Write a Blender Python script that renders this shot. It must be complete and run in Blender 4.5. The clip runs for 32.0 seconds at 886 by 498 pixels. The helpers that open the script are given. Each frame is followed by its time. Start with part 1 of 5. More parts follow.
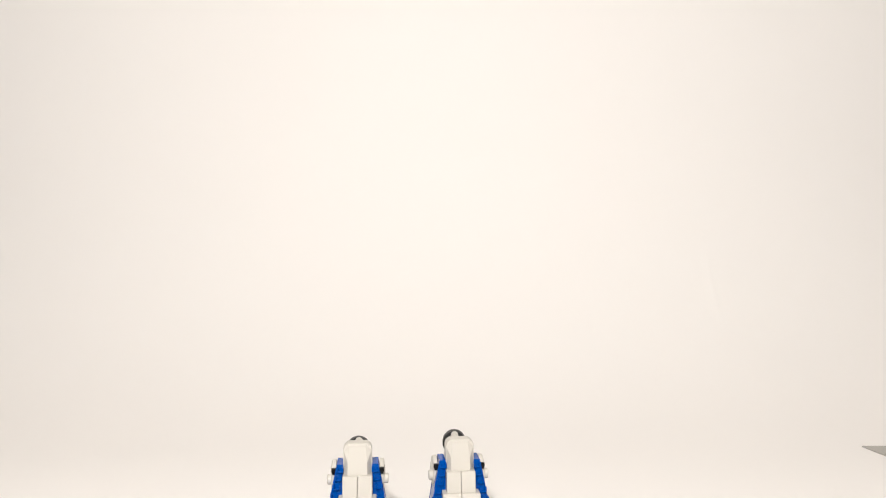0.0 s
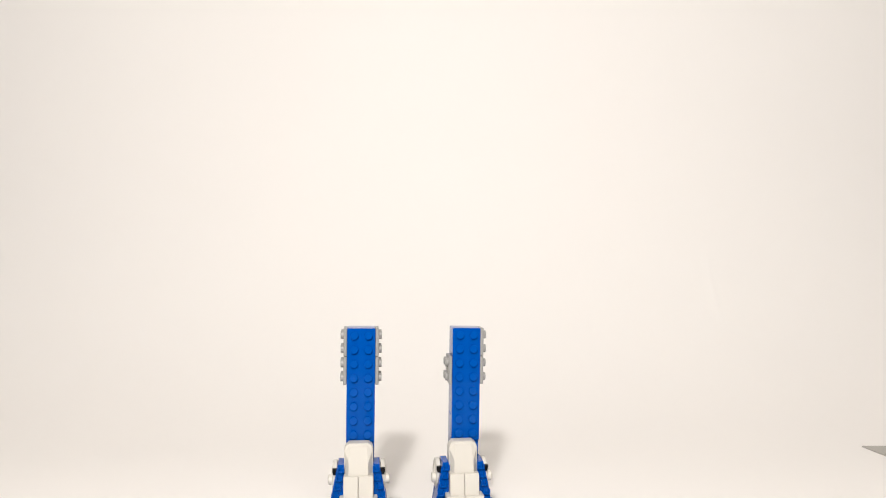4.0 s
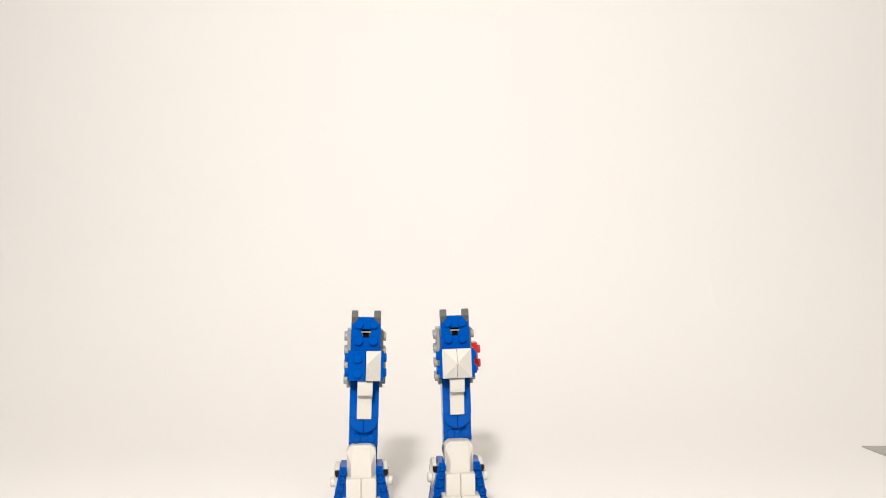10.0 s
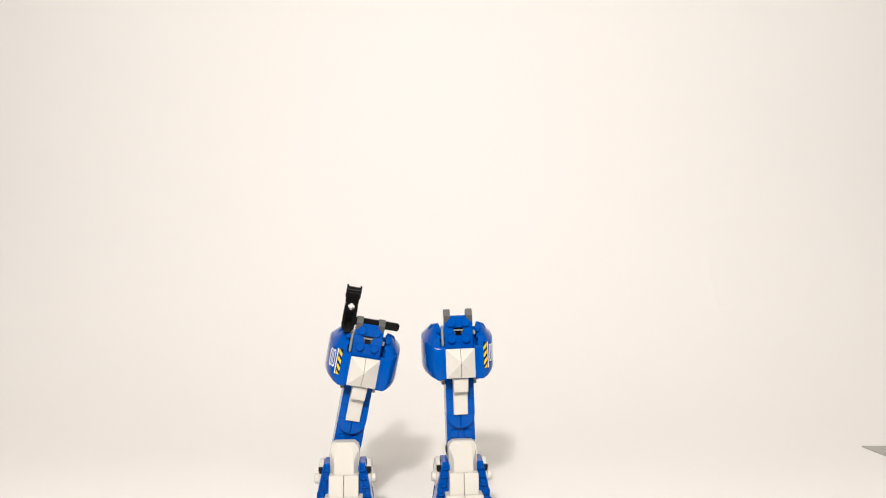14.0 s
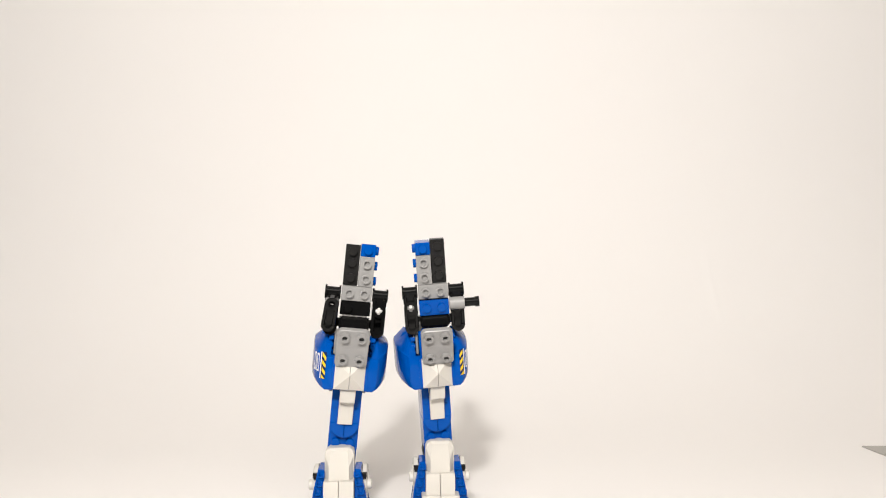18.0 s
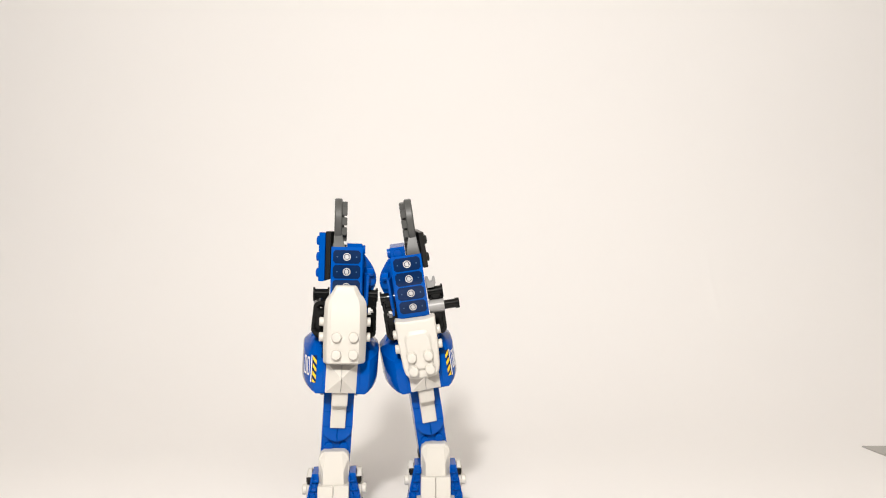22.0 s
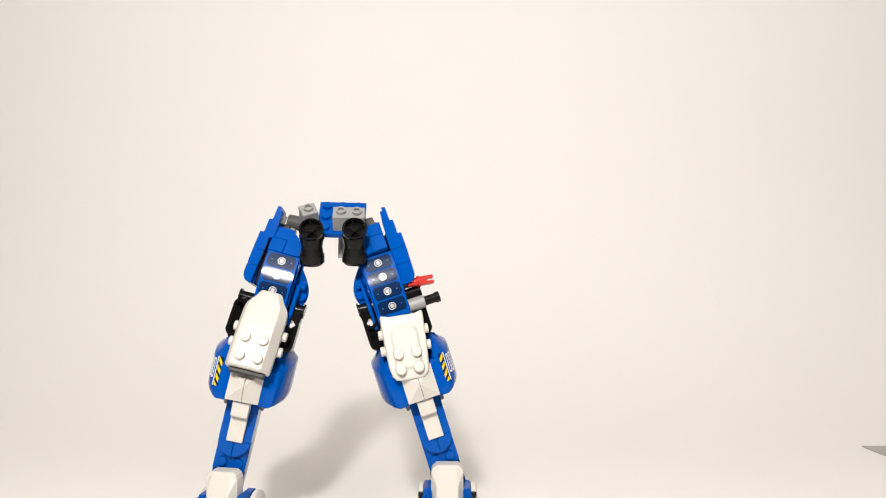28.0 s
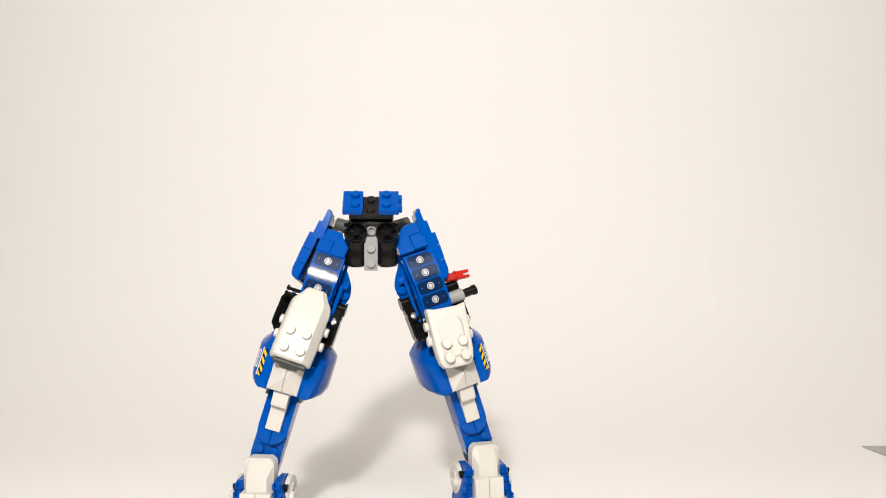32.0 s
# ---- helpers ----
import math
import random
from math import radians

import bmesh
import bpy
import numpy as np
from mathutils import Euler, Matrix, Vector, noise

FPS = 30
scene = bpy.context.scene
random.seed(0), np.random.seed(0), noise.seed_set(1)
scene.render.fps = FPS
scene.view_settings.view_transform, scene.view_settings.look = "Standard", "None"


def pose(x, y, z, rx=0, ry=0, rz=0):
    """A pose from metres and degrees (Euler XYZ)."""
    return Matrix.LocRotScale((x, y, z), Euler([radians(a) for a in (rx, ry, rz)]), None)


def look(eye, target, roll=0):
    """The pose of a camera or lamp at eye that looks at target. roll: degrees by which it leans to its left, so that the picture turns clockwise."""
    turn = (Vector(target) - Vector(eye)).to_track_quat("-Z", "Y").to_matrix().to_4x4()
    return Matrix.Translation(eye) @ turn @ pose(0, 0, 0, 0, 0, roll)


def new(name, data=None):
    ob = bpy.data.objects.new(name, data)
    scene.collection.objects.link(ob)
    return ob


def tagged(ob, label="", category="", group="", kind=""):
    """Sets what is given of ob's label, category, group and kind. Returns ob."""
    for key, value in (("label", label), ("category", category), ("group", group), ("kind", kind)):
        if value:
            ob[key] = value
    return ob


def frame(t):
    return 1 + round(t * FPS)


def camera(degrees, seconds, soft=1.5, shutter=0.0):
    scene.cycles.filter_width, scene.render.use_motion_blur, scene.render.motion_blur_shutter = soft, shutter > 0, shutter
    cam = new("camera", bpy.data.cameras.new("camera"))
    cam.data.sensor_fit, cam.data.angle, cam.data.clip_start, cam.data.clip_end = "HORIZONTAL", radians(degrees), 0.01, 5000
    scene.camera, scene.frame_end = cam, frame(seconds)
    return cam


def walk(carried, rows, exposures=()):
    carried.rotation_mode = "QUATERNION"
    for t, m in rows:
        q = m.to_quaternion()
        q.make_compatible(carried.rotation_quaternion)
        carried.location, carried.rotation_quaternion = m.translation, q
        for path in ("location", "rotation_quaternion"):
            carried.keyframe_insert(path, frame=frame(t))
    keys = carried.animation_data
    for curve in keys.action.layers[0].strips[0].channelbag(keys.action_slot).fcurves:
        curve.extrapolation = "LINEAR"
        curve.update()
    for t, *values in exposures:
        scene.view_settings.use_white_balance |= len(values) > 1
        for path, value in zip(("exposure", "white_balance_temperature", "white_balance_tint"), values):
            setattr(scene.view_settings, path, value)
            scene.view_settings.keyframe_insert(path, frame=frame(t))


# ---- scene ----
# ---- camera ----
cam = camera(62.0, 32.0, soft=1.1)
walk(cam, [(0, look((0, -0.411, 0.165), (0, 0, 0.165))), (32, look((0, -0.411, 0.165), (0, 0, 0.165)))],
     exposures=[(0, 0.31), (19, 0.30), (23, 0.26), (32, 0.26)])

# ---- light ----
world = bpy.data.worlds.new("room_air")
scene.world = world
world.use_nodes = True
world.node_tree.nodes["Background"].inputs["Color"].default_value = (1.0, 0.93, 0.85, 1)
world.node_tree.nodes["Background"].inputs["Strength"].default_value = 0.3


def area_lamp(name, eye, target, sx, sy, watts, colour):
    data = bpy.data.lights.new(name, "AREA")
    data.shape, data.size, data.size_y, data.energy, data.color = "RECTANGLE", sx, sy, watts, colour
    ob = new(name, data)
    ob.matrix_basis = look(eye, target)
    return ob


area_lamp("desk_lamp", (-0.078, -0.68, 0.50), (0.14, 0.45, 0.38), 0.055, 0.055, 6.0, (1.0, 0.965, 0.918))
# broad fill, added to lighten the shadows; no lamp is known there
area_lamp("ceiling_lamp", (0.1, -1.4, 1.66), (0.12, 0.6, 0.6), 1.6, 1.3, 26.5, (1.0, 0.95, 0.88))

# ---- materials ----


def material(name, colour, rough=0.25, grain=0.05, bump=0.02, scale=300.0, spec=0.5, vary=0.04, ior=1.5):
    """A surface with fine grain, faint blotches, and a slight difference from piece to piece."""
    mat = bpy.data.materials.new(name)
    mat.use_nodes = True
    nodes, links = mat.node_tree.nodes, mat.node_tree.links
    bsdf = nodes["Principled BSDF"]
    bsdf.inputs["Specular IOR Level"].default_value = spec
    bsdf.inputs["IOR"].default_value = ior
    coords = nodes.new("ShaderNodeTexCoord")
    fine = nodes.new("ShaderNodeTexNoise")
    fine.inputs["Scale"].default_value, fine.inputs["Detail"].default_value = scale, 4
    broad = nodes.new("ShaderNodeTexNoise")
    broad.inputs["Scale"].default_value, broad.inputs["Detail"].default_value = scale * 0.06, 3
    for tex in (fine, broad):
        links.new(coords.outputs["Object"], tex.inputs["Vector"])
    info = nodes.new("ShaderNodeObjectInfo")
    total = nodes.new("ShaderNodeMath")
    total.operation = "ADD"
    links.new(info.outputs["Random"], total.inputs[0])
    links.new(broad.outputs["Fac"], total.inputs[1])
    spread = nodes.new("ShaderNodeMapRange")
    spread.inputs["From Max"].default_value = 2.0
    spread.inputs["To Min"].default_value, spread.inputs["To Max"].default_value = 1 - vary, 1 + vary
    links.new(total.outputs[0], spread.inputs["Value"])
    tint = nodes.new("ShaderNodeHueSaturation")
    tint.inputs["Color"].default_value = (*colour, 1)
    links.new(spread.outputs["Result"], tint.inputs["Value"])
    links.new(tint.outputs["Color"], bsdf.inputs["Base Color"])
    gloss = nodes.new("ShaderNodeMapRange")
    gloss.inputs["To Min"].default_value, gloss.inputs["To Max"].default_value = rough - grain, rough + grain
    links.new(fine.outputs["Fac"], gloss.inputs["Value"])
    links.new(gloss.outputs["Result"], bsdf.inputs["Roughness"])
    relief = nodes.new("ShaderNodeBump")
    relief.inputs["Strength"].default_value, relief.inputs["Distance"].default_value = bump, 0.001
    links.new(broad.outputs["Fac"], relief.inputs["Height"])
    links.new(relief.outputs["Normal"], bsdf.inputs["Normal"])
    return mat


BLUE = material("blue_plastic", (0.0, 0.065, 0.34), 0.12, grain=0.04, bump=0.06, spec=0.36, ior=1.27)
WHITE = material("white_plastic", (0.585, 0.556, 0.508), 0.36, bump=0.08, spec=0.2)
LIGHT = material("light_grey_plastic", (0.275, 0.27, 0.265), 0.34, bump=0.10, spec=0.4)
DARK = material("dark_grey_plastic", (0.075, 0.075, 0.072), 0.38, bump=0.10, spec=0.3, ior=1.4)
# a slightly lighter, duller black for the plates
SOFT_BLACK = material("soft_black_plastic", (0.013, 0.0125, 0.012), 0.3, bump=0.08, spec=0.35, ior=1.38)
BLACK = material("black_plastic", (0.006, 0.006, 0.006), 0.08, grain=0.03, bump=0.05, spec=0.4, ior=1.3)
RED = material("red_plastic", (0.46, 0.018, 0.012), 0.22, bump=0.08)
NAVY = material("navy_sticker", (0.004, 0.018, 0.065), 0.14, bump=0.05, spec=0.35, ior=1.35)
MARK = material("grey_print", (0.45, 0.45, 0.45), 0.3)
DOT = material("dim_blue_print", (0.02, 0.07, 0.18), 0.3)
YELLOW = material("yellow_sticker", (0.75, 0.50, 0.02), 0.2)
PRINT = material("white_print", (0.80, 0.80, 0.80), 0.25)
# the ankle ring's rubber; also the black of the painted shade at the knee
TYRE_SHADE = material("rubber", (0.018, 0.018, 0.018), 0.55)
PAPER = material("white_paper", (0.90, 0.875, 0.86), 0.75, bump=0.05, scale=60.0, spec=0.2, vary=0.015)
TABLE = material("grey_tabletop", (0.42, 0.40, 0.37), 0.5, scale=80.0)
# assumed colour of unseen walls, kept dark to weaken reflections
DARK_WALL = material("unseen_dark_wall", (0.11, 0.095, 0.08), 0.85, scale=60.0, spec=0.2)
PLASTER = material("painted_plaster", (0.80, 0.77, 0.73), 0.85, scale=60.0, spec=0.2)
FLOORING = material("brown_floorboards", (0.25, 0.17, 0.10), 0.4, scale=20.0, vary=0.15)

# ---- mesh tools, in millimetres ----
MM = 0.001


class Shape:
    """Gathers forms into one bmesh; all sizes in millimetres."""

    def __init__(self):
        self.bm = bmesh.new()

    def box(self, x0, x1, y0, y1, z0, z1, bevel=0.25, turn=None):
        made = bmesh.ops.create_cube(self.bm, size=1.0)["verts"]
        m = Matrix.Translation(((x0 + x1) / 2, (y0 + y1) / 2, (z0 + z1) / 2)) @ Matrix.Diagonal((abs(x1 - x0), abs(y1 - y0), abs(z1 - z0), 1))
        bmesh.ops.transform(self.bm, matrix=(turn or Matrix()) @ m, verts=made)
        if bevel:
            edges = list({e for v in made for e in v.link_edges})
            bmesh.ops.bevel(self.bm, geom=edges, offset=bevel, segments=1, affect="EDGES")
        return self

    def tube(self, a, b, r, r2=None, n=20):
        """A closed round bar from a to b."""
        a, b = Vector(a), Vector(b)
        m = Matrix.Translation((a + b) / 2) @ (b - a).to_track_quat("Z", "Y").to_matrix().to_4x4()
        bmesh.ops.create_cone(self.bm, cap_ends=True, segments=n, radius1=r, radius2=r if r2 is None else r2, depth=(b - a).length, matrix=m)
        return self

    def ring(self, centre, axis, r0, r1, h, n=24):
        """A ring of inner radius r0, outer radius r1 and height h along axis."""
        m = Matrix.Translation(centre) @ Vector(axis).to_track_quat("Z", "Y").to_matrix().to_4x4()
        loops = []
        for r, z in ((r0, 0), (r1, 0), (r1, h), (r0, h)):
            loops.append([self.bm.verts.new(m @ Vector((r * math.cos(i * math.tau / n), r * math.sin(i * math.tau / n), z))) for i in range(n)])
        for k in range(4):
            a, b = loops[k], loops[(k + 1) % 4]
            for i in range(n):
                self.bm.faces.new((a[i], a[(i + 1) % n], b[(i + 1) % n], b[i]))
        return self

    def prism(self, outline, axis, lo, hi, bevel=0.0):
        """An outline of (u, v) pairs drawn out along an axis: x takes (y, z), y takes (x, z), z takes (x, y)."""
        put = {"x": lambda u, v, w: (w, u, v), "y": lambda u, v, w: (u, w, v), "z": lambda u, v, w: (u, v, w)}[axis]
        ends = [[self.bm.verts.new(put(u, v, w)) for u, v in outline] for w in (lo, hi)]
        n = len(outline)
        faces = [self.bm.faces.new(ends[0]), self.bm.faces.new(ends[1][::-1])]
        for i in range(n):
            faces.append(self.bm.faces.new((ends[0][i], ends[0][(i + 1) % n], ends[1][(i + 1) % n], ends[1][i])))
        bmesh.ops.recalc_face_normals(self.bm, faces=faces)
        if bevel:
            bmesh.ops.bevel(self.bm, geom=list({e for f in faces for e in f.edges}), offset=bevel, segments=1, affect="EDGES")
        return self

    def loft(self, loops, close=True):
        """Skin over loops of points of equal length, with both ends closed."""
        rows = [[self.bm.verts.new(p) for p in loop] for loop in loops]
        n = len(rows[0])
        faces = []
        for a, b in zip(rows, rows[1:]):
            for i in range(n if close else n - 1):
                faces.append(self.bm.faces.new((a[i], a[(i + 1) % n], b[(i + 1) % n], b[i])))
        if close:
            faces += [self.bm.faces.new(rows[0]), self.bm.faces.new(rows[-1])]
        bmesh.ops.recalc_face_normals(self.bm, faces=faces)
        return self

    def studs(self, spots, face="y", sign=-1, at=0.0, hollow=False):
        """Studs of 4.8 mm at (u, v) spots on the plane at, standing out along sign * face."""
        for u, v in spots:
            if face == "y":
                a, d = Vector((u, at, v)), Vector((0, sign, 0))
            elif face == "x":
                a, d = Vector((at, u, v)), Vector((sign, 0, 0))
            else:
                a, d = Vector((u, v, at)), Vector((0, 0, sign))
            if hollow:
                self.ring(a - 0.2 * d, d, 1.6, 2.45, 1.9)
                self.tube(a - 0.2 * d, a + 0.05 * d, 1.7)
            else:
                self.tube(a - 0.2 * d, a + 1.45 * d, 2.4)
                self.tube(a + 1.45 * d, a + 1.7 * d, 2.4, 2.15)
        return self


def grid(xs, zs):
    return [(x, z) for x in xs for z in zs]


def finish(shape, name, mat, centre=(0, 0, 0), crisp=28):
    """Links a shape as one smooth-shaded mesh object, its origin at centre."""
    bm = shape.bm
    bmesh.ops.transform(bm, matrix=Matrix.Diagonal((MM, MM, MM, 1)) @ Matrix.Translation(-Vector(centre)), verts=bm.verts)
    bmesh.ops.remove_doubles(bm, verts=bm.verts, dist=1e-6)
    for f in bm.faces:
        f.smooth = True
    for e in bm.edges:
        if len(e.link_faces) != 2 or e.calc_face_angle(0) > radians(crisp):
            e.smooth = False
    mesh = bpy.data.meshes.new(name)
    bm.to_mesh(mesh)
    bm.free()
    mesh.materials.append(mat)
    return new(name, mesh)


